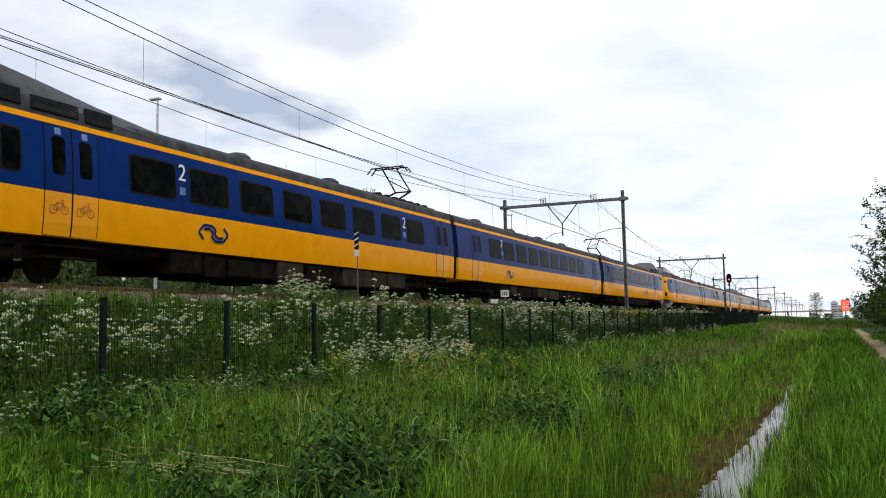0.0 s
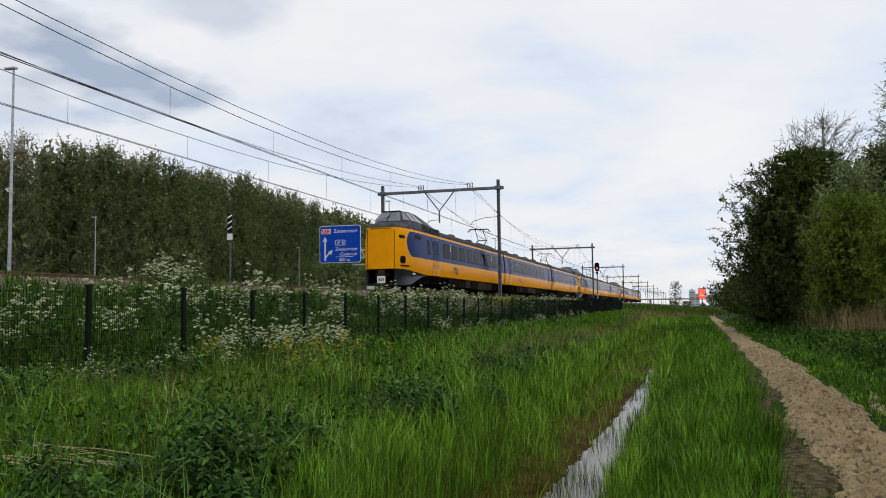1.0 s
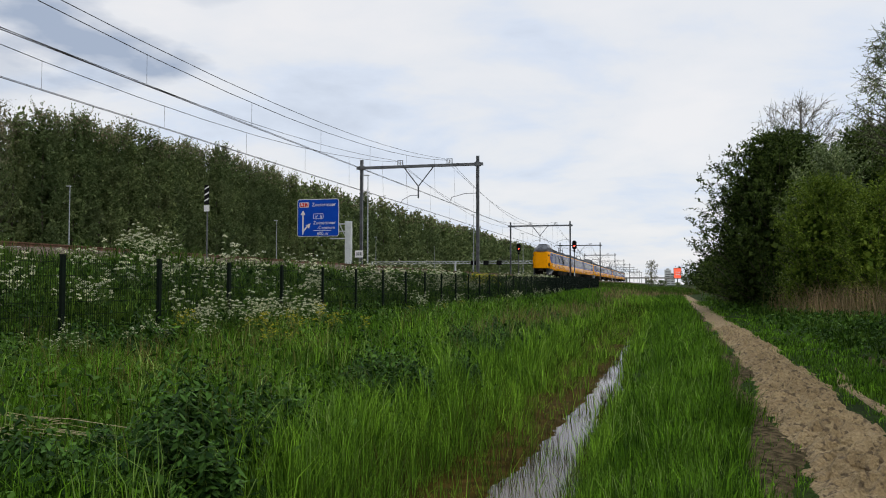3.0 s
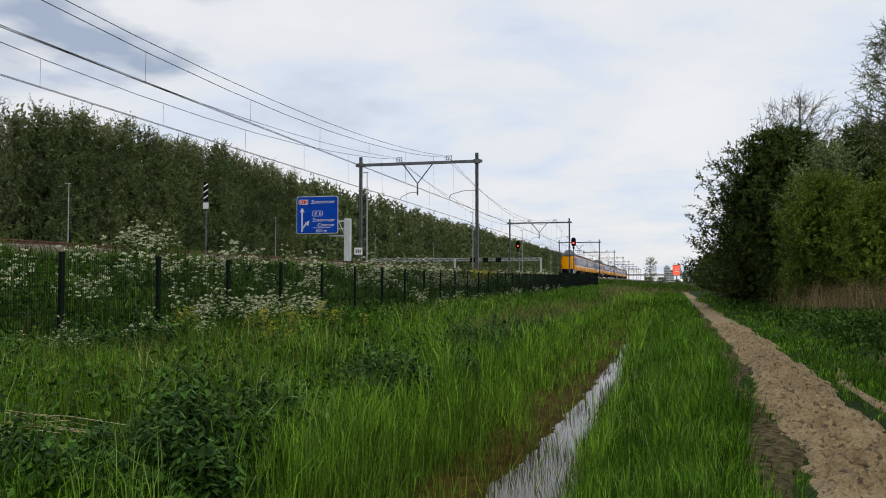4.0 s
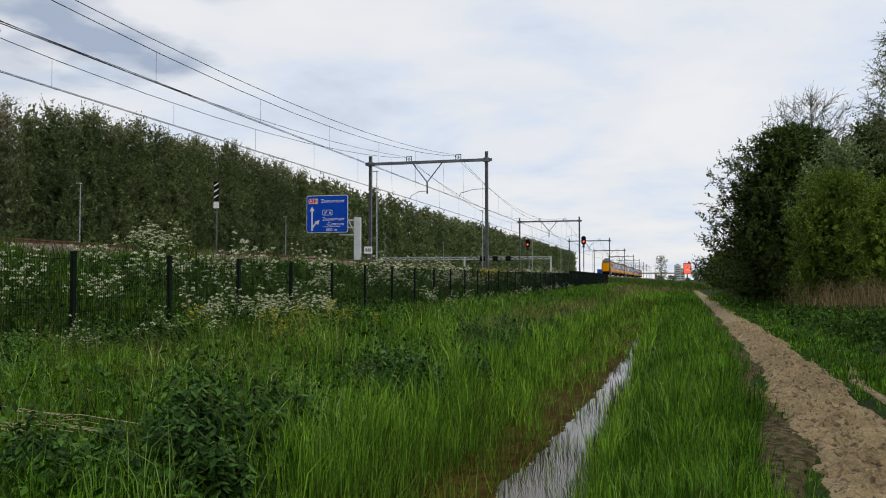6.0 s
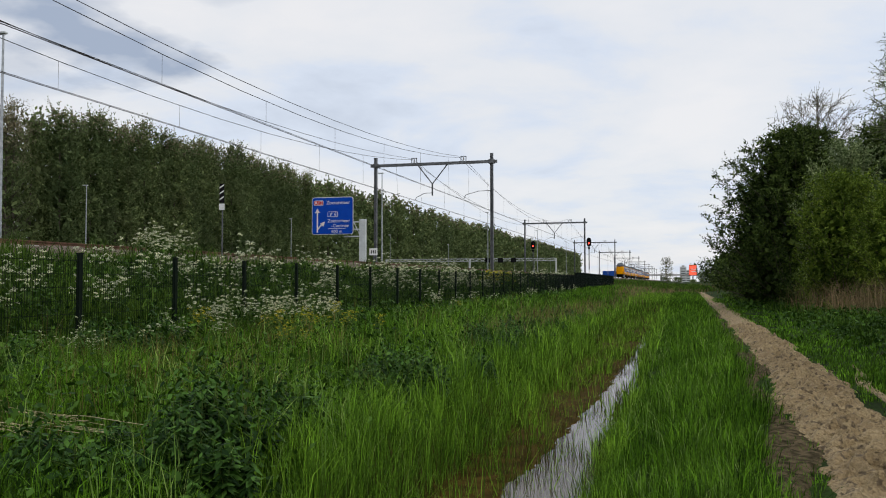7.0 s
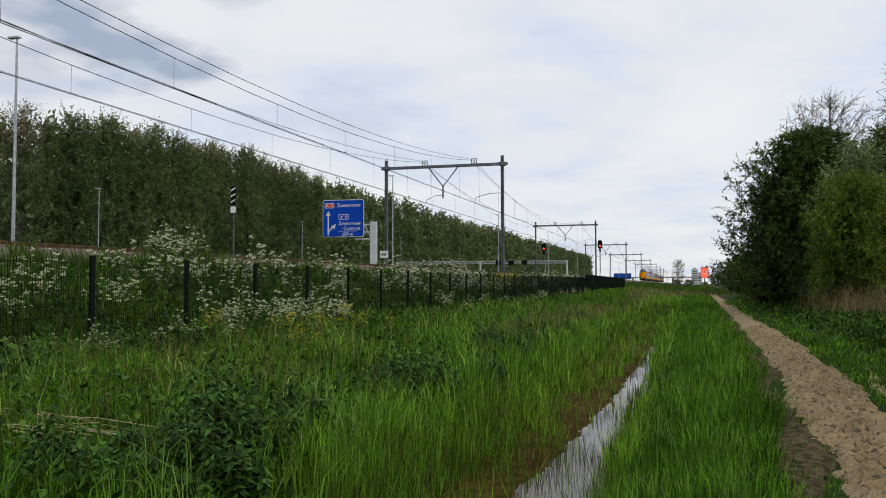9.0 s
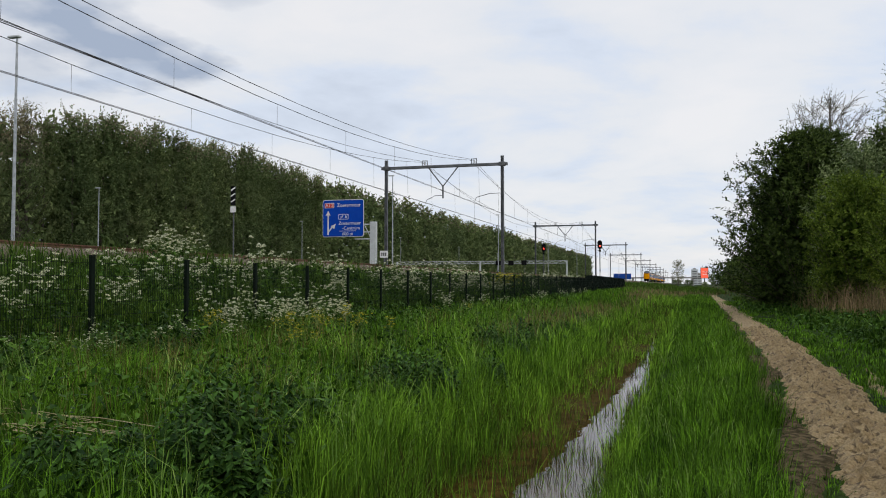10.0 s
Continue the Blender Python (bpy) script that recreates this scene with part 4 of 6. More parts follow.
def pantograph(root, y, up):
    bm = bmesh.new()
    box(bm, (0, y, 4.12), (1.3, 1.9, 0.1), 0.02)
    for sx in (-0.5, 0.5):
        for dy in (-0.8, 0.8):
            rod(bm, (sx, y + dy, 3.95), (sx, y + dy, 4.12), 0.09, 0.06)
    base = part("pantograph", bm, M_BLACK, root, "raised pantograph with a bow collector" if up else "folded pantograph")
    k, t = (y + 0.9, 4.72) if up else (y + 1.3, 4.3)
    bm = bmesh.new()
    for sx in (-0.45, 0.45):
        rod(bm, (sx, y - 0.5, 4.15), (sx * 0.8, k, t), 0.045)
    rod(bm, (-0.4, k, t), (0.4, k, t), 0.035)
    part("lower_arm", bm, M_BLACK, base)
    e = (y - 0.35, 5.55) if up else (y - 0.4, 4.42)
    bm = bmesh.new()
    for sx in (-0.36, 0.36):
        rod(bm, (sx, k, t), (sx * 0.9, e[0], e[1]), 0.03)
    rod(bm, (0.36, k, t), (-0.3, (k + e[0]) / 2, (t + e[1]) / 2), 0.02)
    part("upper_arm", bm, M_BLACK, base)
    bm = bmesh.new()
    for dy in (-0.18, 0.18):
        poly_rod(bm, [(-0.95, e[0] + dy, e[1] - 0.2), (-0.75, e[0] + dy, e[1] + 0.02), (0.75, e[0] + dy, e[1] + 0.02), (0.95, e[0] + dy, e[1] - 0.2)], 0.03)
    for sx in (-0.6, 0.6):
        rod(bm, (sx, e[0] - 0.18, e[1]), (sx, e[0] + 0.18, e[1]), 0.025)
    part("collector_head", bm, M_BLACK, base)


def coach_common(root, length, wins, doors, livery_mat, first_under, seed, gangway_ends):
    for side in (1, -1):
        for y0, w in wins:
            window(root, y0, y0 + w, 2.29, 3.17, side)
        for y0, y1, bikes in doors:
            coach_door(root, y0, y1, side, bikes)
            if bikes:
                bike_mark(root, y0 + (y1 - y0) * 0.25, side)
                bike_mark(root, y0 + (y1 - y0) * 0.75, side)
    for yb in gangway_ends:
        bm = bmesh.new()
        loft(bm, [ring_at(yb, 0.93, 3.86, 0.5), ring_at(yb + 0.5, 0.93, 3.86, 0.5)])
        part("gangway", bm, M_RUBBER, root, "black rubber gangway bellows")
    underframe(root, length, first_under, seed)
    for k in range(int(length // 4)):
        y = (13.4 if first_under > 6 else 4.5) + k * 5.1
        if y < length - 5:
            bm = bmesh.new()   # low round ventilator
            for z0, z1, r0, r1 in ((3.95, 4.14, 0.42, 0.4), (4.14, 4.25, 0.4, 0.26), (4.25, 4.29, 0.26, 0.08)):
                rod(bm, (0.35, y, z0), (0.35, y, z1), r0, r1, 14)
            part("roof_vent", bm, M_CABGREY, root, smooth=True)


def class_digit(root, y, z, side):
    m = Matrix.Translation((side * (side_x(z) + 0.014), y, z)) @ pose(0, 0, 0, 90, 0, 90 * side)
    text_part("class_number", "2", 0.62, M_WHITE, root, m, 0.003)
    bm = bmesh.new()
    rounded_plate(bm, y - 0.1, y + 0.1, z - 0.56, z - 0.36, 0.012, 0.02, side)
    part("pictogram_plate", bm, M_WHITE_BLUE, root)


def skirt_top(y):
    return float(np.interp(y, [0, 1, 2.5, 4.6], [1.25, 1.21, 1.1, 1.0]))


def cab_coach(name):
    """End coach: yellow nose with a driver's cab raised over the roof; nose at y = 0."""
    root = empty(name)
    rings = []
    TAPER[0] = True
    for y, ws in zip(NOSE_Y, NOSE_W):
        rings.append(ring_at(y, ws, float(np.interp(y, [0, 0.35, 3], [3.66, 3.76, 3.88])), 0.45 * ws, skirt_top(y)))
    rings.append(ring_at(4.6, 1.0, 3.9, 0.45))
    for y in (7, 9.5, 12, 16, 20, 24, CAB_LEN - 0.5):
        rings.append(ring_at(y, 1.0, 4.06, 0.5))
    bm = bmesh.new()
    loft(bm, rings)
    part("body", bm, M_LIV_CAB, root, "yellow and dark blue coach body", True)
    # raised cab fairing, tapering back into the roof
    st = [(0.0, 3.58, 0.67, 0.5), (0.3, 3.84, 0.98, 0.66), (0.9, 3.99, 1.13, 0.68), (1.15, 4.05, 1.17, 0.64), (1.9, 4.64, 1.23, 0.54), (2.3, 4.78, 1.245, 0.55), (3.3, 4.84, 1.265, 0.6), (4.6, 4.8, 1.27, 0.62), (6.0, 4.62, 1.27, 0.64), (7.6, 4.38, 1.27, 0.66), (9.4, 4.16, 1.26, 0.68), (11.2, 4.03, 1.24, 0.7)]

    def fair_x(y, z):
        """Half the fairing's width."""
        ys = [q[0] for q in st]
        top, wb, wt = (float(np.interp(y, ys, [q[k] for q in st])) for k in (1, 2, 3))
        u = (z - 3.5) / (top - 3.5)
        return float(np.interp(u, [0, 0.38, 0.72, 0.96], [wb, wb * 0.985, wt + (wb - wt) * 0.42, wt]))
    bm = bmesh.new()
    vr = []
    for y, top, wb, wt in st:
        zb = 3.5
        q = [(wb, y, zb), (wb * 0.985, y, zb + (top - zb) * 0.38), (wt + (wb - wt) * 0.42, y, zb + (top - zb) * 0.72), (wt, y, top - 0.05 * min(1, top - 3.4)), (wt * 0.6, y, top)]
        q += [(-p[0], p[1], p[2]) for p in q[::-1]]
        vr.append([bm.verts.new(p) for p in q])
    for a, b in zip(vr, vr[1:]):
        for k in range(len(a) - 1):
            bm.faces.new((a[k], b[k], b[k + 1], a[k + 1]))
    bm.faces.new(vr[0])
    bm.faces.new(vr[-1][::-1])
    part("cab_fairing", bm, M_CABGREY, root, "dark grey raised cab fairing, scuffed", True)
    # windscreen and side panes of the cab
    def quad(name, pts, mat, par, off=(0, 0, 0), label=""):
        bm = bmesh.new()
        vs = [bm.verts.new(Vector(p) + Vector(off)) for p in pts]
        bm.faces.new(vs)
        bm.normal_update()
        return part(name, bm, mat, par, label)
    scr = quad("windscreen", [(-0.82, 1.08, 4.03), (0.82, 1.08, 4.03), (0.56, 1.86, 4.66), (-0.56, 1.86, 4.66)], M_SCREEN, root, (0, -0.03, 0.03), "sloping windscreen reflecting the sky")
    bm = bmesh.new()
    rod(bm, (0, 1.03, 4.06), (0, 1.82, 4.70), 0.02)
    rod(bm, (-0.5, 1.0, 4.08), (0.1, 1.4, 4.4), 0.012)
    part("wiper", bm, M_BLACK, scr)
    bm = bmesh.new()
    box(bm, (0, 1.92, 4.72), (1.12, 0.26, 0.06), 0.02)
    part("cab_visor", bm, M_BLACK, root)
    for side in (1, -1):
        for pts in (((1.02, 1.45, 4.12), (1.0, 2.05, 4.14), (0.68, 2.25, 4.64), (0.70, 1.95, 4.6)), ((1.02, 2.25, 4.14), (1.04, 2.95, 4.14), (0.72, 2.95, 4.68), (0.68, 2.42, 4.66)), ((1.05, 3.1, 4.14), (1.08, 4.2, 4.1), (0.76, 3.5, 4.64), (0.72, 3.1, 4.68))):
            quad("cab_side_window", [(side * (fair_x(y, z) + (0.07 if y < 2.2 else 0.035)), y, z + 0.02) for x, y, z in (pts if side > 0 else pts[::-1])], M_SCREEN, root, (0, 0, 0), "light reflecting cab side window")
        # grilles on the fairing
        for y0, y1, z0, z1 in ((3.95, 5.1, 3.72, 4.08), (5.35, 6.6, 3.7, 4.02), (6.8, 7.6, 3.68, 4.04)):
            bm = bmesh.new()
            box(bm, (side * (fair_x((y0 + y1) / 2, (z0 + z1) / 2) - 0.005), (y0 + y1) / 2, (z0 + z1) / 2), (0.06, y1 - y0, z1 - z0), 0.015, Euler((0, radians(-9 * side), 0)).to_matrix())
            g = part("roof_grille", bm, M_BLACK, root)
            if 5.2 < y0 < 6:
                bm = bmesh.new()
                for k in range(7):
                    box(bm, (side * (fair_x((y0 + y1) / 2, (z0 + z1) / 2) + 0.03), (y0 + y1) / 2, z0 + 0.04 + k * 0.035), (0.02, y1 - y0 - 0.08, 0.012))
                part("slat_row", bm, M_CABGREY, g)
        # nose lamps, grille and seam
        bm = bmesh.new()
        rounded_plate(bm, 0.28, 0.72, 1.55, 1.97, 0.02, 0.12, side)
        lamp_case = part("headlamp", bm, M_BLACK, root, "dark headlamp housing")
        bm = bmesh.new()
        rounded_plate(bm, 0.38, 0.62, 1.62, 1.86, 0.03, 0.1, side)
        part("lamp_glass", bm, M_GLASS, lamp_case)
        bm = bmesh.new()
        rounded_plate(bm, 0.26, 0.74, 2.98, 3.18, 0.02, 0.08, side)
        upper = part("upper_lamp", bm, M_BLACK, root, "small upper marker lamp")
        bm = bmesh.new()
        for k in range(4):
            rounded_plate(bm, 0.34, 0.66, 3.015 + 0.035 * k, 3.03 + 0.035 * k, 0.028, 0.004, side)
        part("lamp_slats", bm, M_CABGREY, upper)
        bm = bmesh.new()
        rounded_plate(bm, 0.28, 1.2, 1.39, 1.46, 0.02, 0.02, side)
        part("nose_slot", bm, M_BLACK, root)
        bm = bmesh.new()
        box(bm, (side * 0.815, 0.035, 2.36), (0.013, 0.05, 2.2))
        part("nose_seam", bm, M_BLACK, root)
        bm = bmesh.new()
        rounded_plate(bm, 2.2, 3.35, 3.05, 3.33, 0.008, 0.03, side)
        part("destination_display", bm, M_BLACK, root, "dark destination display")
        bm = bmesh.new()
        for k in range(4):
            box(bm, (side * 1.345, 1.75 + 0.1 * k, 1.0), (0.05, 0.07, 0.1))
        part("number_bars", bm, M_WHITE, root)
    # dark skirt with the coupler
    for sx in (-1, 1):
        bm = bmesh.new()
        cols = []
        for y in (0.06, 0.15, 0.35, 0.7, 1.2, 1.7, 2.2, 2.8, 3.4, 4.4):
            zt = skirt_top(y) + 0.005
            zb = float(np.interp(y, [0, 0.7, 1.5, 2.2, 3.0, 4.4], [0.36, 0.3, 0.36, 0.55, 0.8, 0.97]))
            x = side_x(1.0, y)
            cols.append([bm.verts.new((sx * (x - ins), y, zt + (zb - zt) * q)) for q, ins in ((0, 0.0), (0.35, 0.05), (0.7, 0.06), (1.0, -0.02), (1.0, 0.25))])
        for a, b in zip(cols, cols[1:]):
            for k in range(4):
                bm.faces.new((a[k], a[k + 1], b[k + 1], b[k]))
        part("skirt", bm, M_SKIRT, root, "glossy black skirt of the nose", True)
    bm = bmesh.new()
    box(bm, (0, 0.45, 0.33), (1.7, 0.7, 0.05), 0.02)
    poly_rod(bm, [(-0.9, 0.2, 0.42), (-0.6, 0.03, 0.35), (0.6, 0.03, 0.35), (0.9, 0.2, 0.42)], 0.05, 0.05)
    part("snow_plough", bm, M_BOXGREY, root, "grey lower lip of the skirt")
    bm = bmesh.new()
    box(bm, (0, 0.95, 0.85), (1.9, 0.3, 0.72), 0.03)
    part("coupler_recess", bm, M_UNDER, root)
    bm = bmesh.new()
    box(bm, (0, 0.25, 1.0), (0.42, 0.55, 0.34), 0.05)
    rod(bm, (0, 0.5, 1.0), (0, 1.2, 1.0), 0.12)
    box(bm, (0, 0.0, 1.0), (0.3, 0.1, 0.2), 0.02)
    for dx in (-0.32, 0.32):
        rod(bm, (dx, 0.2, 0.92), (dx, 0.8, 0.92), 0.09)
    part("coupler", bm, M_BOXGREY, root)
    coach_common(root, CAB_LEN, [(8.08 + 2.09 * k, 1.5) for k in range(8)] + [(4.6, 0.42)], [(5.64, 7.07, True), (25.4, 26.75, False)], M_LIV_CAB, 9.5, 3, [CAB_LEN - 0.5])
    for side in (1, -1):
        operator_mark(root, 11.05, 1.52, side)
        class_digit(root, 9.84, 2.98, side)
        class_digit(root, 22.45, 2.98, side)
    bogie(root, 4.9)
    bogie(root, 24.4)
    TAPER[0] = False
    return root


def screen_glass():
    mat, n, l, p = nodes_of("cab_glass")
    p.inputs["Base Color"].default_value = (0.10, 0.11, 0.12, 1)
    p.inputs["Roughness"].default_value = 0.06
    p.inputs["Specular IOR Level"].default_value = 0.9
    return mat


M_SCREEN = screen_glass()


def mid_coach(name):
    root = empty(name)
    bm = bmesh.new()
    loft(bm, [ring_at(y, 1.0, 4.06, 0.5) for y in (0.0, 5, 10, 15, 20, MID_LEN - 0.5)])
    part("body", bm, M_LIV_MID, root, "yellow and dark blue coach body", True)
    coach_common(root, MID_LEN, [(4.0 + 2.05 * k, 1.5) for k in range(9)], [(1.7, 3.0, False), (24.2, 25.5, False)], M_LIV_MID, 5.5, 9, [MID_LEN - 0.5])
    for side in (1, -1):
        operator_mark(root, 6.8, 1.52, side, 0.85)
        class_digit(root, 5.75, 3.02, side)
    bogie(root, 3.6)
    bogie(root, MID_LEN - 3.9)
    return root


TRAIN = []


def build_train():
    cab = cab_coach("cab_coach")
    pantograph(cab, 24.2, True)
    bm = bmesh.new()
    box(bm, (0, 24.4, 4.08), (1.25, 5.2, 0.16), 0.04)
    for k in range(7):
        box(bm, (0.35, 22.2 + 0.7 * k, 4.2), (0.25, 0.3, 0.14), 0.03)
    part("roof_equipment", bm, M_BLACK, cab, "black electrical gear on the roof")
    mid = mid_coach("coach")
    label_c = "yellow and blue electric train end coach with raised cab"
    label_m = "yellow and blue electric train middle coach"
    tagged(cab, label_c, "train coach", "coaches of the passing train")
    tagged(mid, label_m, "train coach", "coaches of the passing train")
    y = 0.0
    first_c, first_m = True, True
    for mids in (1, 1, 2):
        c = cab if first_c else copy_thing(cab, pose(0, 0, 0))
        first_c = False
        TRAIN.append((c, y, 0))
        y += CAB_LEN
        for _ in range(mids):
            c = mid if first_m else copy_thing(mid, pose(0, 0, 0))
            first_m = False
            TRAIN.append((c, y, 0))
            y += MID_LEN
        y += CAB_LEN
        TRAIN.append((copy_thing(cab, pose(0, 0, 0)), y, 180))
        y += 0.7


build_train()


# ---- plants ----
def scatter(x0, x1, y0, y1, density, ref=9.0, power=1.6):
    """Points thinning out with the distance along y; x1 may follow a line."""
    ys = np.linspace(y0, y1, 400)
    edge = x1(ys) if callable(x1) else np.full_like(ys, x1)
    rho = density * np.minimum(1, (ref / np.maximum(ys, 0.1)) ** power) * (edge - x0)
    cdf = np.concatenate([[0], np.cumsum((rho[1:] + rho[:-1]) / 2 * np.diff(ys))])
    n = int(cdf[-1])
    y = np.interp(RNG.uniform(0, cdf[-1], n), cdf, ys)
    return x0 + (np.interp(y, ys, edge) - x0) * RNG.uniform(0, 1, n), y


def patches(x, y, scale, seed):
    """Smooth random field between 0 and 1 over the ground."""
    table = np.random.default_rng(seed).random((64, 64))
    u, v = np.asarray(x) / scale + 200, np.asarray(y) / scale + 200
    i, j = np.floor(u).astype(int), np.floor(v).astype(int)
    a, b = u - i, v - j
    a, b = a * a * (3 - 2 * a), b * b * (3 - 2 * b)
    g = lambda p, q: table[p % 64, q % 64]
    return (g(i, j) * (1 - a) + g(i + 1, j) * a) * (1 - b) + (g(i, j + 1) * (1 - a) + g(i + 1, j + 1) * a) * b


def sward(name, label, areas, material, per_tuft=11):
    vs, fs, k = [], [], 0
    for x0, x1, y0, y1, dens, h0, h1, w, lean in areas:
        tx, ty = scatter(x0, x1, y0, y1, dens / per_tuft)
        clump = 0.6 * patches(tx, ty, 0.55, 1) + 0.4 * patches(tx, ty, 1.9, 2)
        keep = RNG.random(len(tx)) < 0.45 + 0.9 * clump
        tx, ty, clump = tx[keep], ty[keep], clump[keep]
        n = len(tx) * per_tuft
        th = np.repeat(RNG.uniform(0.65, 1.25, len(tx)) * (0.55 + 0.9 * clump), per_tuft)
        ang = RNG.uniform(0, math.tau, n)
        far = np.maximum(1, np.repeat(ty, per_tuft) / 9.0)
        rad = np.abs(RNG.normal(size=n)) * 0.075 * far ** 0.6
        x, y = np.repeat(tx, per_tuft) + rad * np.cos(ang), np.repeat(ty, per_tuft) + rad * np.sin(ang)
        h = RNG.uniform(h0, h1, n) * th
        base = np.stack([x, y, ground_z(x, y) - 0.03], 1)
        wd = w * far ** 0.75 * RNG.uniform(0.6, 1.4, n)
        v, f = blade_arrays(base, h, wd, RNG.uniform(0.05, lean, n) * (0.5 + 0.5 * np.minimum(1, rad / 0.08)), ang)
        vs.append(v)
        fs.append(f + k)
        k += len(v)
    tagged(mesh_np(name, np.concatenate(vs), np.concatenate(fs), material), label, "grass", kind="stuff")


def path_edge(y):
    return path_x(y) - 0.95 + 0.2 * np.sin(np.asarray(y) * 1.9) * np.sin(np.asarray(y) * 0.7)


sward("meadow_grass", "lush green meadow grass between ditch and fence", [
    (-8.9, -2.6, 3.2, 75, 1150, 0.16, 0.48, 0.0072, 0.9),
    (-8.9, -2.6, -8, 3.2, 160, 0.2, 0.45, 0.02, 0.9),
    (-8.9, -3.0, 70, 160, 1200, 0.25, 0.5, 0.0078, 0.6)], M_GRASS)
sward("far_rough_grass", "dull olive rough grass at the end of the ditch", [
    (-11, 6, 130, 340, 1500, 0.4, 0.9, 0.0078, 0.5)], M_EMBANK)
sward("verge_grass", "bright green grass beside the sandy path", [
    (-0.1, path_edge, 3.5, 120, 1500, 0.2, 0.42, 0.007, 0.8),
    (-0.75, -0.1, 3.5, 90, 1300, 0.12, 0.3, 0.007, 0.7),
    (0.6, lambda y: path_x(y) - 0.5, 4, 60, 700, 0.03, 0.12, 0.008, 0.9),
    (2.9, 5.5, 6, 80, 900, 0.06, 0.2, 0.010, 0.9),
    (-0.7, path_edge, -8, 3.5, 300, 0.08, 0.2, 0.014, 0.9),
    (2.55, 3.5, 5, 30, 1000, 0.05, 0.15, 0.009, 0.9)], M_GRASS)
def reed_edge(y):
    """The line along which the bank's grass meets the open water."""
    return np.interp(y, [0, 4.5, 8, 12, 17, 23, 42, 80], [-2.3, -2.2, -2.15, -1.93, -1.64, -1.4, -1.15, -1.0])


sward("ditch_reed", "tall light green grass along the ditch edge", [
    (-3.0, reed_edge, 7.5, 90, 1050, 0.38, 0.72, 0.0078, 0.6),
    (-2.75, reed_edge, 5.4, 7.5, 900, 0.38, 0.68, 0.0078, 0.5),
    (-3.2, -2.7, 5.0, 30, 420, 0.35, 0.72, 0.008, 0.6),
    (-5.6, -3.6, 9.0, 40, 170, 0.35, 0.6, 0.007, 0.7),
    (-2.5, reed_edge, 3.2, 5.4, 700, 0.3, 0.55, 0.0078, 0.5),
    (-2.5, lambda y: reed_edge(y) + 0.2, 3.5, 60, 90, 0.35, 0.6, 0.009, 0.4),
    (-2.0, -1.0, 3.5, 60, 200, 0.28, 0.52, 0.008, 0.22),
    (-0.98, -0.6, 3.5, 80, 800, 0.3, 0.52, 0.008, 0.45),
    (-1.3, -0.95, 6.5, 60, 170, 0.3, 0.5, 0.008, 0.35),
    (-1.3, -0.62, 24, 90, 900, 0.35, 0.6, 0.009, 0.45)], M_REED)
M_STUBBLE = plant("dead_ditch_reed", (0.035, 0.028, 0.008), (0.14, 0.115, 0.042), 0.8, trans=0.15)


sward("ditch_stubble", "brown dead reed stems standing in the ditch", [
    (-2.6, lambda y: reed_edge(y) + 0.22, 3.4, 60, 900, 0.26, 0.5, 0.008, 0.3),
    (-2.2, water_edge, 3.4, 60, 480, 0.25, 0.5, 0.007, 0.2),
    (-1.8, -0.85, 3.4, 45, 620, 0.2, 0.5, 0.0075, 0.2)], M_STUBBLE)
sward("water_reed", "thin green reed blades standing in the water", [
    (-2.4, water_edge, 3.4, 60, 130, 0.4, 0.75, 0.008, 0.35)], M_REED)
# sparse arching blades whose pale colour stands in for glints on the grass
M_GLINT = plant("glint_grass_blades", (0.15, 0.28, 0.05), (0.44, 0.60, 0.17), 1.0, trans=0.2, spread=0.3)
sward("arching_grass", "arching grass blades with glints of light put into their pale colour", [
    (-8.4, -3.4, 5.2, 45, 34, 0.35, 0.7, 0.007, 1.3),
    (-3.4, -2.2, 3.8, 40, 60, 0.4, 0.75, 0.007, 1.0),
    (-0.7, lambda y: path_x(y) - 1.1, 3.6, 40, 45, 0.25, 0.5, 0.006, 1.2)], M_GLINT, per_tuft=3)
sward("embankment_grass", "rough long grass on the railway bank", [
    (-13.4, -8.9, 3.0, 170, 420, 0.3, 0.65, 0.013, 0.8)], M_EMBANK)
sward("hedge_foot_grass", "rough shaded grass and weeds below the hedge", [
    (4.6, 12.5, 14, 90, 520, 0.2, 0.55, 0.013, 0.9)], M_EMBANK)


def meadow_herbs():
    pts, size = [], []
    for x0, x1, y0, y1, dens, r in ((-8.6, -2.9, 3.6, 26, 2.6, 0.22), (-9.0, -7.4, 5, 60, 5, 0.25), (-12.5, -8.9, 4, 90, 6, 0.35), (4.4, 9.0, 14, 60, 9, 0.3)):
        cx, cy = scatter(x0, x1, y0, y1, dens * 3)
        for x, y in zip(cx, cy):
            if math.sin(x * 1.7 + 2 * math.sin(y * 0.6)) * math.sin(y * 0.9 + x) < -0.25:
                continue
            n = 26
            q = RNG.normal(size=(n, 2)) * r * max(1, y / 14) ** 0.5
            z = np.abs(RNG.normal(size=n)) * 0.16 + 0.08
            gx, gy = x + q[:, 0], y + q[:, 1]
            pts.append(np.stack([gx, gy, ground_z(gx, gy) + z], 1))
            size.append(RNG.uniform(0.05, 0.12, n) * max(1, y / 12) ** 0.6)
    v, f = leaf_arrays(np.concatenate(pts), np.concatenate(size), 0.9, 0.6)
    tagged(mesh_np("meadow_herbs", v, f, M_HERB), "low broad leaved herbs among the grass", "herbs", kind="stuff")


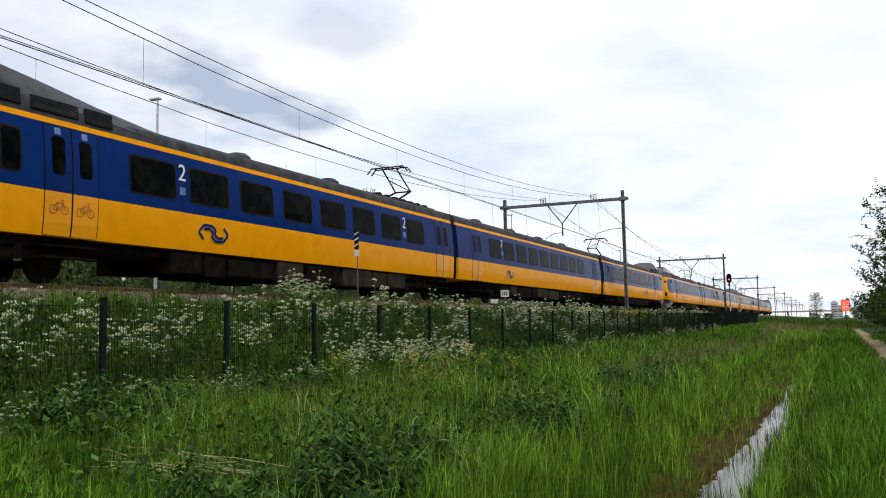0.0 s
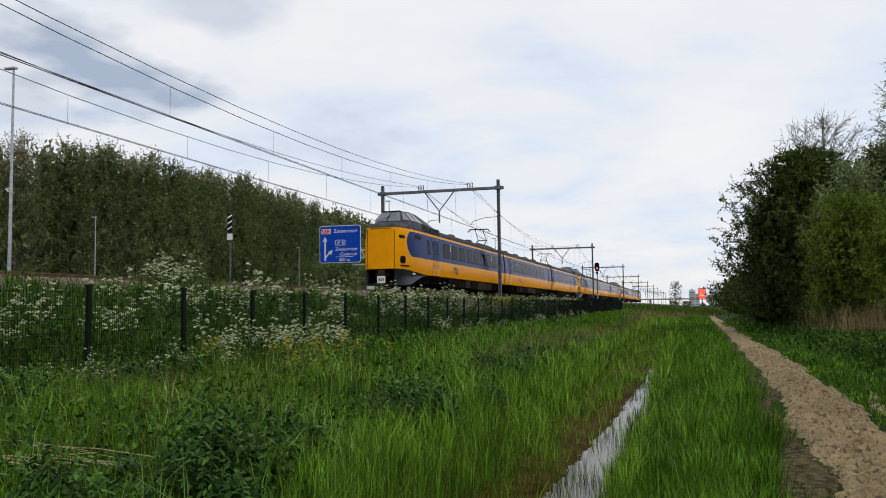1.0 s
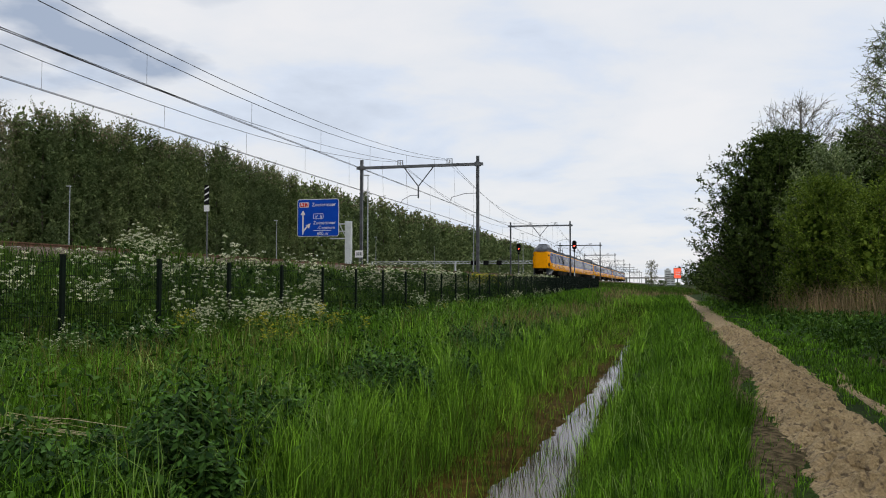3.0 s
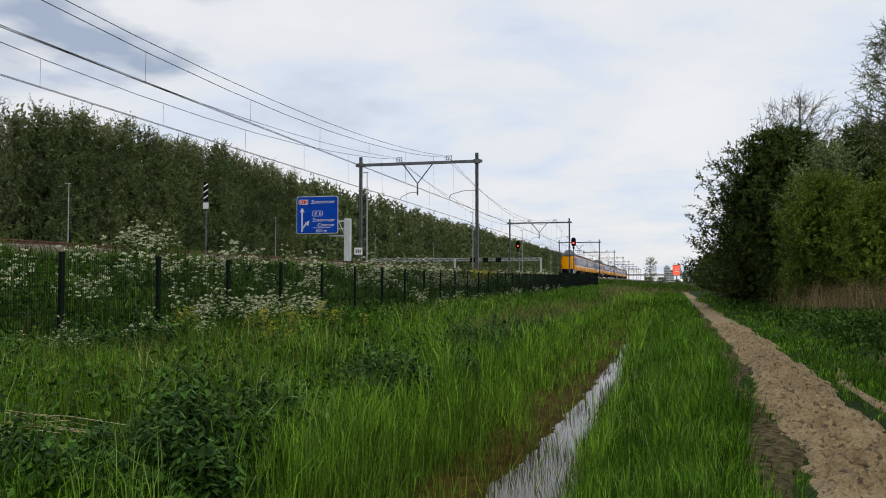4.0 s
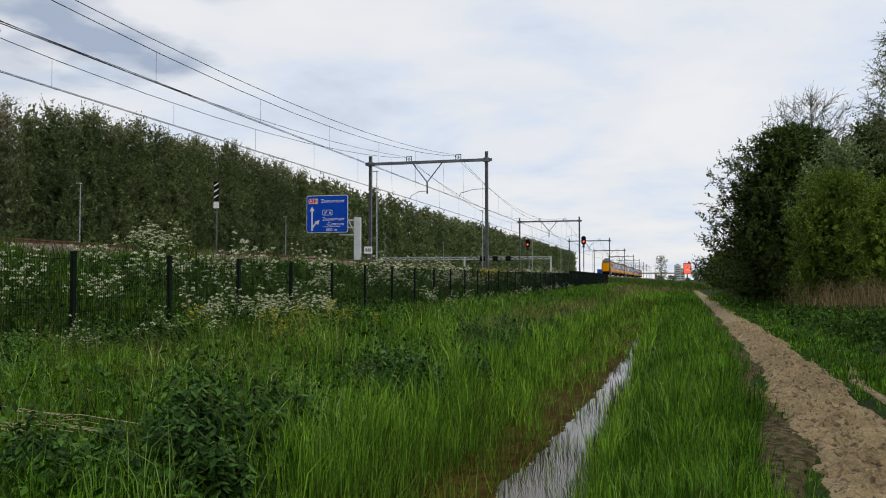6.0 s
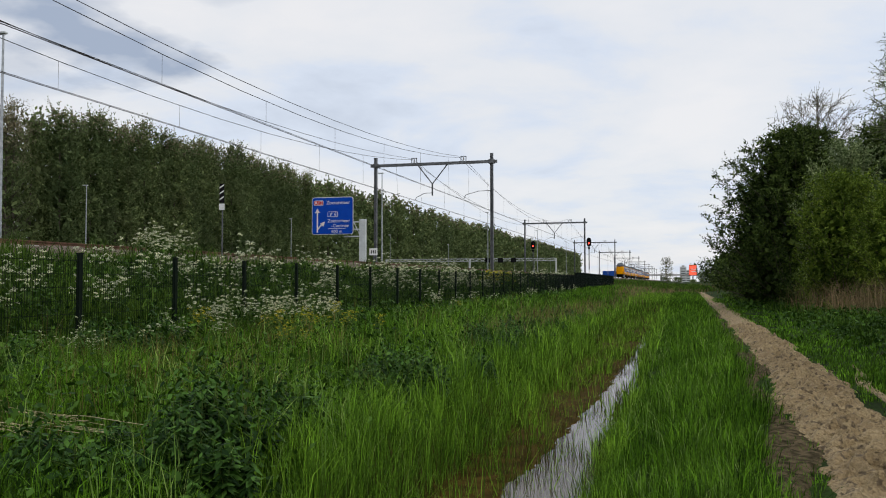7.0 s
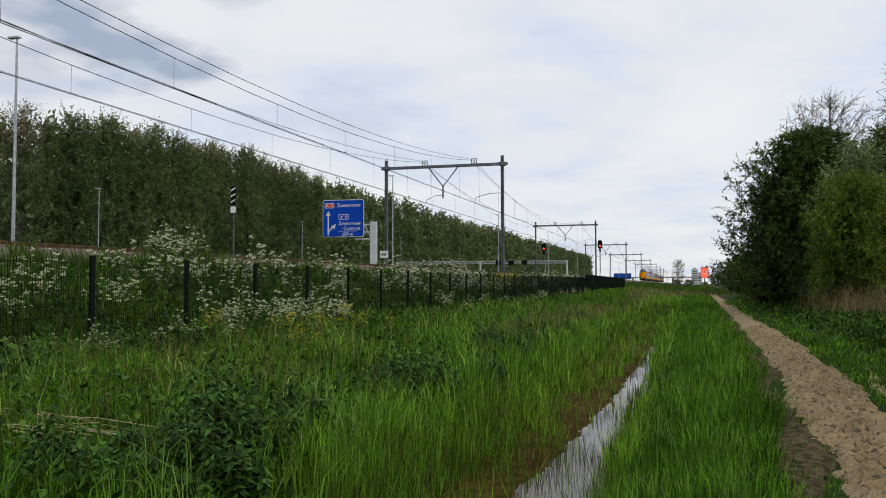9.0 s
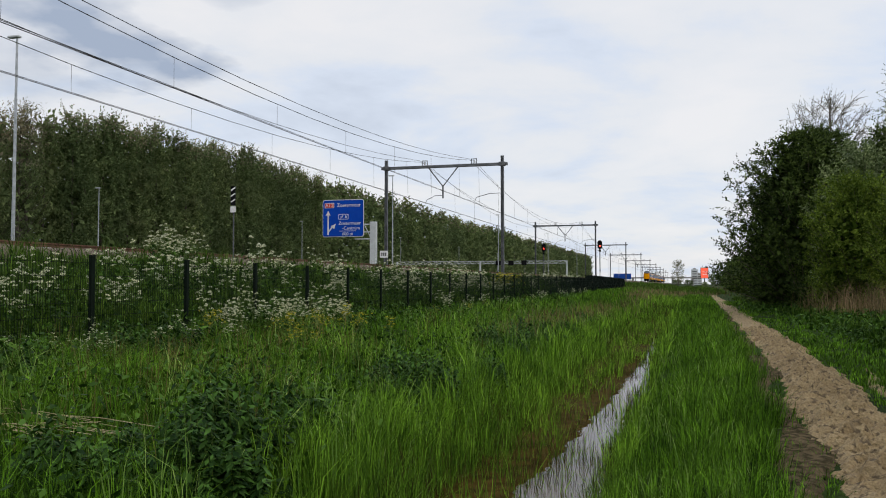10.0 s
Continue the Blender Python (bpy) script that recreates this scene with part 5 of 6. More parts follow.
meadow_herbs()
M_SEED = plant("grass_seed_heads", (0.13, 0.105, 0.035), (0.30, 0.26, 0.09), 1.0, trans=0.25, spread=0.3)
sward("seed_grass", "thin brownish flowering grass stalks in the meadow", [
    (-8.6, -3.4, 5, 45, 15, 0.4, 0.75, 0.006, 0.5),
    (-7.6, -5.2, 8.5, 15, 90, 0.35, 0.62, 0.006, 0.5),
    (-4.6, -3.2, 20, 45, 110, 0.45, 0.8, 0.007, 0.6),
    (-7.4, -4.6, 5, 9, 120, 0.15, 0.4, 0.007, 1.3)], M_SEED, per_tuft=5)


def umbel_plant(name, petals, seed, height, spread):
    """A tall herb with flat flower heads on branching stems."""
    rnd = random.Random(seed)
    root = empty(name)
    bm = bmesh.new()
    heads = []
    for s in range(4):
        a = rnd.uniform(0, math.tau)
        top = Vector((math.cos(a) * spread * rnd.uniform(0.2, 1), math.sin(a) * spread * rnd.uniform(0.2, 1), height * rnd.uniform(0.7, 1.0)))
        foot = Vector((rnd.uniform(-0.08, 0.08), rnd.uniform(-0.08, 0.08), -0.05))
        poly_rod(bm, [foot, foot.lerp(top, 0.5) + Vector((0, 0, 0.05)), top], 0.006, 0.004, 3)
        heads.append(top)
        for b in range(3):
            st = foot.lerp(top, rnd.uniform(0.45, 0.8))
            a2 = rnd.uniform(0, math.tau)
            tip = st + Vector((math.cos(a2) * 0.16, math.sin(a2) * 0.16, rnd.uniform(0.12, 0.3)))
            poly_rod(bm, [st, tip], 0.004, 0.003, 3)
            heads.append(tip)
    part("stem", bm, M_STEM, root)["kind"] = "stuff"
    c = []
    for hd in heads:
        r = rnd.uniform(0.03, 0.06)
        for k in range(12):
            a, q = rnd.uniform(0, math.tau), math.sqrt(rnd.random()) * r
            c.append((hd.x + q * math.cos(a), hd.y + q * math.sin(a), hd.z + 0.02 - q * q * 9 + rnd.uniform(-0.012, 0.012)))
    v, f = leaf_arrays(np.array(c), 0.032 if petals is M_WHITE_FL else 0.019, 0.3, 0.95)
    mesh_np("flower_head", v, f, petals, root)["kind"] = "stuff"
    c = []
    for k in range(90):
        a, q = rnd.uniform(0, math.tau), rnd.uniform(0.03, spread * 1.1)
        c.append((q * math.cos(a), q * math.sin(a), rnd.uniform(0.05, height * 0.7)))
    v, f = leaf_arrays(np.array(c), RNG.uniform(0.06, 0.13, len(c)), 0.5, 0.5)
    mesh_np("foliage", v, f, M_HERB, root)
    return root


def place_herbs():
    kinds = [umbel_plant("cow_parsley", M_WHITE_FL, k, 0.95 + 0.12 * k, 0.3) for k in range(3)]
    for k in kinds:
        tagged(k, "tall cow parsley with flat white flower heads", "wild flower", "cow parsley along the fence")
    rape = umbel_plant("yellow_wildflower", M_YELLOW_FL, 9, 0.7, 0.28)
    tagged(rape, "yellow flowering wild herb in the grass", "wild flower", "yellow flowers in the grass")
    rnd = random.Random(4)
    spots = []
    for _ in range(120):
        y = 5.0 + 40 * rnd.random() ** 1.2
        spots.append((-9.0 - 2.2 * rnd.random(), y, rnd.uniform(0.75, 1.1)))
    for _ in range(60):
        y = 16 + 75 * rnd.random()
        spots.append((-9.0 - 2.6 * rnd.random(), y, rnd.uniform(0.9, 1.35)))
    for _ in range(34):
        spots.append((-8.0 + rnd.uniform(-0.5, 0.7), rnd.uniform(13.2, 18.5), rnd.uniform(0.55, 0.85)))
    for _ in range(26):
        spots.append((-8.1 + rnd.uniform(-0.4, 0.9), rnd.uniform(5.5, 13), rnd.uniform(0.3, 0.55)))
    for _ in range(22):
        spots.append((-8.1 + rnd.uniform(-0.3, 0.3), rnd.uniform(28, 75), rnd.uniform(0.5, 0.8)))
    for _ in range(14):
        spots.append((-13.0 + rnd.uniform(-0.5, 0.5), 18.9 + rnd.uniform(-0.9, 0.9), rnd.uniform(0.65, 1.0)))
    used = set()
    for i, (x, y, s) in enumerate(spots):
        j = i % 3
        m = pose(x, y, float(ground_z(x, y)), 0, 0, rnd.uniform(0, 360))
        if j not in used:
            used.add(j)
            kinds[j].matrix_basis = m
            continue
        copy_thing(kinds[j], m).scale = (s, s, s)
    first = True
    for _ in range(34):
        q = rnd.random()
        if q < 0.55:
            x, y, s = -7.2 + rnd.uniform(-1.2, 1.1), rnd.uniform(12.2, 19), rnd.uniform(0.55, 0.85)
        elif q < 0.8:
            x, y, s = -9.6 + rnd.uniform(-0.5, 0.5), 46 + rnd.uniform(-1.5, 1.5), rnd.uniform(1.4, 1.9)
        else:
            x, y, s = -7.9 + rnd.uniform(-0.4, 0.6), rnd.uniform(8, 34), rnd.uniform(0.4, 0.7)
        m = pose(x, y, float(ground_z(x, y)), 0, 0, rnd.uniform(0, 360))
        if first:
            rape.matrix_basis, first = m, False
        else:
            copy_thing(rape, m).scale = (s, s, s)


place_herbs()


NETTLES = [(-3.55, 5.95, 0.5, 0.42, 0.78, 130), (-4.3, 5.6, 0.35, 0.35, 0.32, 50), (-3.75, 7.6, 0.45, 0.4, 0.5, 60), (-3.45, 10.3, 0.62, 0.6, 0.68, 150),
           (-3.05, 12.7, 0.4, 0.6, 0.55, 80), (-3.8, 17.2, 0.8, 1.3, 0.65, 100), (-3.6, 19.5, 0.8, 1.5, 0.62, 80), (-3.8, 24, 0.8, 1.6, 0.6, 60),
           (-8.0, 7.4, 1.2, 1.3, 0.55, 120), (-7.8, 10.6, 0.7, 1.4, 0.6, 100), (-4.2, 31, 0.9, 2.0, 0.6, 50), (-4.0, 4.8, 0.5, 0.35, 0.45, 90), (-3.35, 5.15, 0.5, 0.32, 0.55, 100)]


def nettle_patch(cx, cy, rx, ry, h, n):
    root = tagged(empty("nettle_patch", pose(cx, cy, float(ground_z(cx, cy)))), "dark green clump of stinging nettles", "nettles", "nettle clumps in the grass")
    bm = bmesh.new()
    c, sz = [], []
    for _ in range(n):
        a, q = RNG.uniform(0, math.tau), math.sqrt(RNG.random())
        x, y = rx * q * math.cos(a), ry * q * math.sin(a)
        hh = h * (1 - 0.45 * q * q) * RNG.uniform(0.55, 1.1) * (0.85 + 0.25 * math.sin(3 * a + cx * 5))
        tx, ty = x + RNG.normal() * 0.06, y + RNG.normal() * 0.06
        poly_rod(bm, [(x, y, -0.05), (tx, ty, hh)], 0.005, 0.003, 3)
        for k in range(14):
            s = 0.3 + 0.7 * k / 11
            for d in (0, math.pi):
                b = k * 1.57 + d + RNG.normal() * 0.35
                r = 0.055 * (1.3 - s * 0.7)
                c.append((x + (tx - x) * s + r * math.cos(b), y + (ty - y) * s + r * math.sin(b), hh * s + RNG.normal() * 0.01))
                sz.append((0.085 * (1.3 - 0.6 * s) * RNG.uniform(0.7, 1.3), b))
    part("stem", bm, M_STEM, root)["kind"] = "stuff"
    c, sz = np.array(c), np.array(sz)
    d = np.stack([np.cos(sz[:, 1]), np.sin(sz[:, 1]), RNG.uniform(-1.1, 0.15, len(c))], 1)
    w = np.stack([-np.sin(sz[:, 1]), np.cos(sz[:, 1]), RNG.normal(size=len(c)) * 0.25], 1)
    L = sz[:, :1]
    v = np.stack([c - d * L * 0.45, c + w * L * 0.3, c + d * L * 0.6, c - w * L * 0.3], 1).reshape(-1, 3)
    k = np.arange(len(c))[:, None, None] * 4
    f = (np.array([[0, 1, 2], [0, 2, 3]])[None] + k).reshape(-1, 3)
    mesh_np("foliage", v, f, M_NETTLE, root)


for spec in NETTLES:
    nettle_patch(*spec[:5], int(spec[5] * 1.2))


def straw_heap(cx, cy):
    root = tagged(empty("straw_stalks", pose(cx, cy, float(ground_z(cx, cy)) + 0.16)), "dry pale stalks lying flat on the grass", "dry stalks")
    rnd = random.Random(3)
    for k in range(26):
        a = radians(rnd.gauss(-8, 13))
        ln = rnd.uniform(0.5, 1.7)
        x, y, z = rnd.gauss(0, 0.4), rnd.gauss(0, 0.2), rnd.uniform(-0.08, 0.08)
        bm = bmesh.new()
        d = Vector((math.cos(a), math.sin(a), rnd.gauss(0, 0.04))) * ln / 2
        o = Vector((x, y, z))
        poly_rod(bm, [o - d, o + Vector((0, 0, 0.03)), o + d], 0.004, 0.0025, 4)
        part("stalk", bm, M_STRAW, root)


straw_heap(-5.15, 5.75)


def dry_reeds(name, label, spots, h0, h1):
    vs, fs, k = [], [], 0
    for cx, cy, rx, ry, n in spots:
        x, y = cx + RNG.normal(size=n) * rx, cy + RNG.normal(size=n) * ry
        base = np.stack([x, y, ground_z(x, y) - 0.05], 1)
        v, f = blade_arrays(base, RNG.uniform(h0, h1, n), RNG.uniform(0.01, 0.022, n) * np.maximum(1, y / 40), RNG.uniform(0.1, 0.6, n))
        vs.append(v)
        fs.append(f + k)
        k += len(v)
    tagged(mesh_np(name, np.concatenate(vs), np.concatenate(fs), M_DRY), label, "dry reed", kind="stuff")


dry_reeds("dry_reed", "pale dead reed standing before the bushes", [(7.6, 38, 0.9, 1.8, 620), (6.5, 43, 0.6, 2.4, 380), (8.6, 35, 0.9, 1.6, 420)], 0.8, 1.95)
dry_reeds("dead_grass", "tufts of dead straw coloured grass", [(-4.0, 26, 0.5, 1.2, 200), (-3.2, 70, 0.5, 6, 300), (-2.8, 50, 0.6, 6, 250), (-4.6, 78, 0.5, 1.0, 150), (-3.5, 95, 1.2, 14, 600), (-2.0, 130, 3.5, 14, 900), (0.5, 160, 4, 12, 700), (-2.0, 210, 5, 20, 700), (0, 270, 6, 25, 700), (-3.6, 36, 0.5, 4, 220), (-4.1, 20, 0.4, 1.0, 60)], 0.4, 0.9)


# ---- trees ----
def tree(name, height, crown_r, crown_base, leaves, leaf, material, seed, limbs=26, column=0.0, spiky=0.0, trunk_r=0.16, sig=0.4, fill=0.35, twigs=True, inner=1.1):
    """A tapered trunk with limbs and a crown of many leaves gathered in clumps."""
    rnd = np.random.default_rng(seed)
    root = empty(name)
    bm = bmesh.new()
    lean = rnd.normal(size=2) * 0.02 * height
    trunk = [(lean[0] * s * s, lean[1] * s * s, height * 0.96 * s - 0.1 * (1 - s)) for s in np.linspace(0, 1, 8)]
    poly_rod(bm, trunk, trunk_r, 0.02, 8)
    ends = []
    for k in range(limbs):
        s = crown_base + (1 - crown_base) * (k + rnd.random()) / limbs * 0.97
        o = np.array([lean[0] * s * s, lean[1] * s * s, height * 0.96 * s])
        u = (s - crown_base) / (1 - crown_base)
        prof = math.sin(math.pi * min(1.0, (u * 0.85 + 0.16))) ** (0.6 if column == 0 else 0.4)
        r = crown_r * prof * rnd.uniform(0.8, 1.02)
        a = k * 2.4 + rnd.normal() * 0.4
        rise = r * (0.35 + column) * rnd.uniform(0.6, 1.3)
        e = o + np.array([math.cos(a) * r, math.sin(a) * r, rise])
        e[2] = min(e[2], height)
        mid = (o + e) / 2 + np.array([0, 0, -0.06 * r])
        poly_rod(bm, [o, mid, e] if twigs else [o, e], max(0.02, trunk_r * 0.4 * (1 - s * 0.7)), 0.008, 5 if twigs else 3)
        for t in (0.45, 0.7, 0.9, 1.0):
            ends.append((o + (e - o) * t, (0.35 + 0.65 * t)))
            if t > 0.5:
                tw = o + (e - o) * t + np.clip(rnd.normal(size=3), -1.1, 1.1) * min(r * 0.24, 0.45)
                if twigs:
                    poly_rod(bm, [o + (e - o) * t, tw], 0.015, 0.006, 3)
                ends.append((tw, 0.9))
    ends.append((np.array([lean[0], lean[1], height]), 0.7))
    part("trunk", bm, M_BARK, root)
    wts = np.array([w for _, w in ends])
    pick = rnd.choice(len(ends), leaves, p=wts / wts.sum())
    c = np.array([p for p, _ in ends])[pick]
    d = rnd.normal(size=(leaves, 3)) * sig
    d[:, 2] *= 0.8 + spiky
    far_off = np.linalg.norm(d, axis=1) / sig
    c = c + d * np.minimum(1, 1.7 / np.maximum(far_off, 0.01))[:, None]
    # leaves inside the crown, between the limbs
    n_in = int(leaves * fill)
    u = rnd.random(n_in)
    prof = np.sin(np.pi * np.minimum(1.0, u * 0.85 + 0.16)) ** (0.6 if column == 0 else 0.4)
    rr = crown_r * prof * rnd.random(n_in) ** 0.5
    aa = rnd.random(n_in) * math.tau
    s_in = crown_base + (1 - crown_base) * u * 0.95
    c[:n_in] = np.stack([lean[0] * s_in ** 2 + rr * np.cos(aa), lean[1] * s_in ** 2 + rr * np.sin(aa), height * 0.96 * s_in + rr * 0.35], 1)
    c[:, 2] = np.clip(c[:, 2], height * crown_base * 0.45, height + 0.8)
    size = rnd.uniform(0.7, 1.3, leaves) * leaf
    size[:n_in] *= np.where(rr < crown_r * prof * 0.8, inner * 1.25, 1.1)
    v, f = leaf_arrays(c, size, 0.4, 0.6)
    mesh_np("crown", v, f, material, root)
    return root


def sprays(rnd, starts, ways, per, leaf, aspect, droop=0.15):
    """Leaves set along straight shoots: starts and ways are arrays of their feet and spans."""
    n = len(starts)
    t = (np.arange(per)[None] + rnd.random((n, per))) / per
    c = (starts[:, None] + ways[:, None] * t[..., None]).reshape(-1, 3)
    w = np.repeat(ways, per, 0)
    w = w / (np.linalg.norm(w, axis=1)[:, None] + 1e-9)
    r = rnd.normal(size=c.shape)
    r /= np.linalg.norm(r, axis=1)[:, None]
    d = w * 0.7 + r * 0.75 + np.array([0, 0, -droop])
    d /= np.linalg.norm(d, axis=1)[:, None] + 1e-9
    q = np.cross(d, rnd.normal(size=c.shape) + np.array([0, 0, 0.8]))
    q /= np.linalg.norm(q, axis=1)[:, None] + 1e-9
    sz = (leaf * rnd.uniform(0.65, 1.35, len(c)) * (1.15 - 0.5 * t.reshape(-1)))[:, None]
    v = np.stack([c, c + d * sz * 0.5 + q * sz * aspect * 0.5, c + d * sz, c + d * sz * 0.5 - q * sz * aspect * 0.5], 1).reshape(-1, 3)
    k = np.arange(len(c))[:, None, None] * 4
    return v, (np.array([[0, 1, 2], [0, 2, 3]])[None] + k).reshape(-1, 3)


def bough_tree(name, height, crown_r, crown_base, boughs, shoots, per, leaf, material, seed, rise=0.5, shoot_len=0.8, upright=0.5, trunk_r=0.16, aspect=0.4, inner=0, wood=True, top=None, shape=0.75, twigs=False, top_from=0.80, top_most=0.4):
    """A trunk with curved boughs; each bough carries leafy shoots, so that the crown breaks into sprays with gaps between."""
    rnd = np.random.default_rng(seed)
    root = empty(name)
    bm = bmesh.new()
    lean = rnd.normal(size=2) * 0.02 * height
    axis = lambda s: np.array([lean[0] * s * s, lean[1] * s * s, height * 0.95 * s])
    poly_rod(bm, [axis(s) - np.array([0, 0, 0.1 * (1 - s)]) for s in np.linspace(0, 1, 7)], trunk_r, 0.02, 7)
    st, wy = [], []
    for k in range(boughs):
        u = (k + rnd.random()) / boughs
        s = crown_base + (0.97 - crown_base) * u
        prof = math.sin(math.pi * min(1.0, u * 0.80 + 0.20)) ** shape
        r = max(0.25, crown_r * prof * rnd.uniform(0.62, 1.12))
        a = k * 2.39996 + rnd.normal() * 0.35
        o = axis(max(0.02, s - rise * r / height * 0.75))
        e = axis(s) + np.array([math.cos(a) * r, math.sin(a) * r, rise * r * rnd.uniform(0.1, 0.6)])
        mid = o * 0.5 + e * 0.5 + np.array([math.cos(a), math.sin(a), -0.2]) * r * 0.1
        if wood:
            poly_rod(bm, [o, mid, e], max(0.018, trunk_r * 0.35 * (1.1 - u)), 0.007, 4)
        t = rnd.uniform(0.3, 1.0, shoots) ** 0.8
        b0 = ((1 - t) ** 2)[:, None] * o + (2 * t * (1 - t))[:, None] * mid + (t ** 2)[:, None] * e
        way = rnd.normal(size=(shoots, 3)) * 0.55 + np.array([math.cos(a), math.sin(a), 0]) * 0.45 + np.array([0, 0, upright])
        way *= shoot_len * rnd.uniform(0.5, 1.25, shoots)[:, None] / (np.linalg.norm(way, axis=1)[:, None] + 1e-9)
        if twigs:
            for p, w in zip(b0, way):
                poly_rod(bm, [p, p + w * 0.55 + np.array([0, 0, 0.04]), p + w], 0.012, 0.005, 3)
        st.append(b0)
        wy.append(way)
    st, wy = np.concatenate(st), np.concatenate(wy)
    part("trunk", bm, M_BARK, root)
    v, f = sprays(rnd, st, wy, per, leaf, aspect)
    if inner:
        u = rnd.random(inner)
        rr = crown_r * 0.66 * np.sin(np.pi * np.minimum(1.0, u * 0.8 + 0.2)) ** shape * rnd.random(inner) ** 0.5
        aa, si = rnd.random(inner) * math.tau, crown_base + (0.93 - crown_base) * u
        c = np.stack([lean[0] * si ** 2 + rr * np.cos(aa), lean[1] * si ** 2 + rr * np.sin(aa), height * 0.95 * si], 1)
        v2, f2 = leaf_arrays(c, rnd.uniform(0.7, 1.3, inner) * leaf * 2.4, 0.4, 0.6)
        v, f = np.concatenate([v, v2]), np.concatenate([f, f2 + len(v)])
    v[:, 2] = np.maximum(v[:, 2], 0.05)
    if top:
        zmid = v[f[:, 0], 2]
        pair = np.repeat(rnd.random(len(f) // 2), 2)
        bare = pair < np.clip((zmid / height - top_from) / 0.3, 0, top_most)
        mesh_np("crown", v, f[~bare], material, root)
        mesh_np("budding_top", v, f[bare], top, root)["label"] = "brown budding twigs at the top"
    else:
        mesh_np("crown", v, f, material, root)
    return root


def plant_trees():
    rnd = random.Random(11)
    # poplar belt beyond the motorway
    pops = [bough_tree("poplar", 25.4 + 0.35 * k, 3.0, 0.05, 105, 6, 13, 0.40, M_POPLAR, 40 + k, 1.2, 2.1, 1.3, 0.28, 0.62, 700, False, M_POPLAR_TIP, 0.4) for k in range(4)]
    far = [bough_tree("poplar", 25.0 + k, 3.3, 0.05, 42, 5, 8, 0.85, M_POPLAR, 50 + k, 1.2, 2.4, 1.3, 0.28, 0.62, 120, False, M_POPLAR_TIP, 0.4) for k in range(2)]
    faint = [bough_tree("poplar", 25.0 + k, 3.6, 0.05, 20, 5, 6, 1.3, M_POPLAR, 60 + k, 1.2, 2.6, 1.3, 0.28, 0.62, 40, False, M_POPLAR_TIP, 0.4) for k in range(2)]
    bare = [bough_tree("poplar", 26.0 + 0.3 * k, 2.9, 0.05, 90, 6, 9, 0.34, M_POPLAR, 70 + k, 1.2, 2.1, 1.3, 0.3, 0.5, 300, True, M_POPLAR_TIP, 0.4, top_from=0.58, top_most=0.9) for k in range(2)]
    for p in bare:
        tagged(p, "half bare brown budding poplar in the belt", "poplar tree", "poplar belt")
    for p in pops + far + faint:
        tagged(p, "tall green poplar in a dense belt beyond the motorway", "poplar tree", "poplar belt")
    used = set()

    def put(p, m, s):
        if p.name not in used:
            used.add(p.name)
            p.matrix_basis = m
        else:
            copy_thing(p, m).scale = (s, s, s * rnd.uniform(0.97, 1.03))
    y = 48.0
    while y < 800:
        near = y < 190
        p = rnd.choice(bare if 88 < y < 98 else pops if near else far if y < 360 else faint)
        put(p, pose(-88 + rnd.uniform(-1.2, 1.2), y, 0.9, 0, 0, rnd.uniform(0, 360)), rnd.uniform(0.985, 1.025) * float(np.interp(y, [85, 105, 140, 260], [1.015, 1.065, 1.12, 1.085])))
        if near or rnd.random() < 0.55:
            p = rnd.choice(far if near else faint)
            put(p, pose(-94.5 + rnd.uniform(-1.2, 1.2), y + 2, 0.9, 0, 0, rnd.uniform(0, 360)), rnd.uniform(0.9, 1.1))
        y += (3.4 if near else 5.5) + rnd.uniform(-0.6, 0.9)

    # hedge and trees on the path's other side
    def single(kind, label, category, x, y, z, *a, **k):
        t = tagged(bough_tree(kind, *a, **k), label, category)
        t.matrix_basis = pose(x, y, z)
    single("willow_tree", "dense dark green willow beside the path", "willow tree", 6.8, 53, 0.1, 11.2, 5.0, 0.03, 300, 17, 15, 0.18, M_WILLOW, 3, 0.5, 0.85, 0.35, 0.2, 0.46, 9000, shape=0.5)
    single("willow_tree", "broad dark green willow behind the path", "willow tree", 11.9, 52.5, 0.1, 11.2, 4.3, 0.04, 190, 14, 14, 0.19, M_WILLOW, 4, 0.55, 0.85, 0.4, 0.2, 0.46, 6000, shape=0.5)
    single("budding_tree", "half bare budding tree above the willows", "tree", 9.0, 57, 0.1, 14.0, 3.6, 0.4, 110, 9, 4, 0.13, M_BUDS, 5, 0.9, 1.0, 0.6, 0.16, shape=0.5, twigs=True)
    single("budding_tree", "thin half bare tree behind the bushes", "tree", 14.5, 60, 0.1, 13.2, 3.8, 0.3, 150, 11, 8, 0.15, M_BUDS, 15, 0.8, 1.0, 0.6, 0.16, shape=0.5, twigs=True)
    single("grey_willow", "grey green young willow shrub", "willow shrub", 8.3, 45.2, 0.1, 9.0, 2.3, 0.03, 120, 12, 14, 0.14, M_WILLOW_GREY, 6, 1.0, 0.8, 0.6, 0.1, 0.45, 2500, shape=0.5)
    single("young_tree", "bright green young shrub beside the path", "shrub", 9.2, 39.5, 0.1, 6.0, 2.0, 0.03, 130, 12, 14, 0.13, M_BRIGHT, 7, 0.7, 0.7, 0.45, 0.1, 0.45, 2500, shape=0.5)
    single("young_tree", "olive green shrub in front of the willow", "shrub", 7.7, 42.8, 0.1, 6.9, 2.4, 0.02, 170, 13, 14, 0.14, M_BRIGHT, 18, 0.7, 0.75, 0.5, 0.1, 0.45, 3500, shape=0.5)
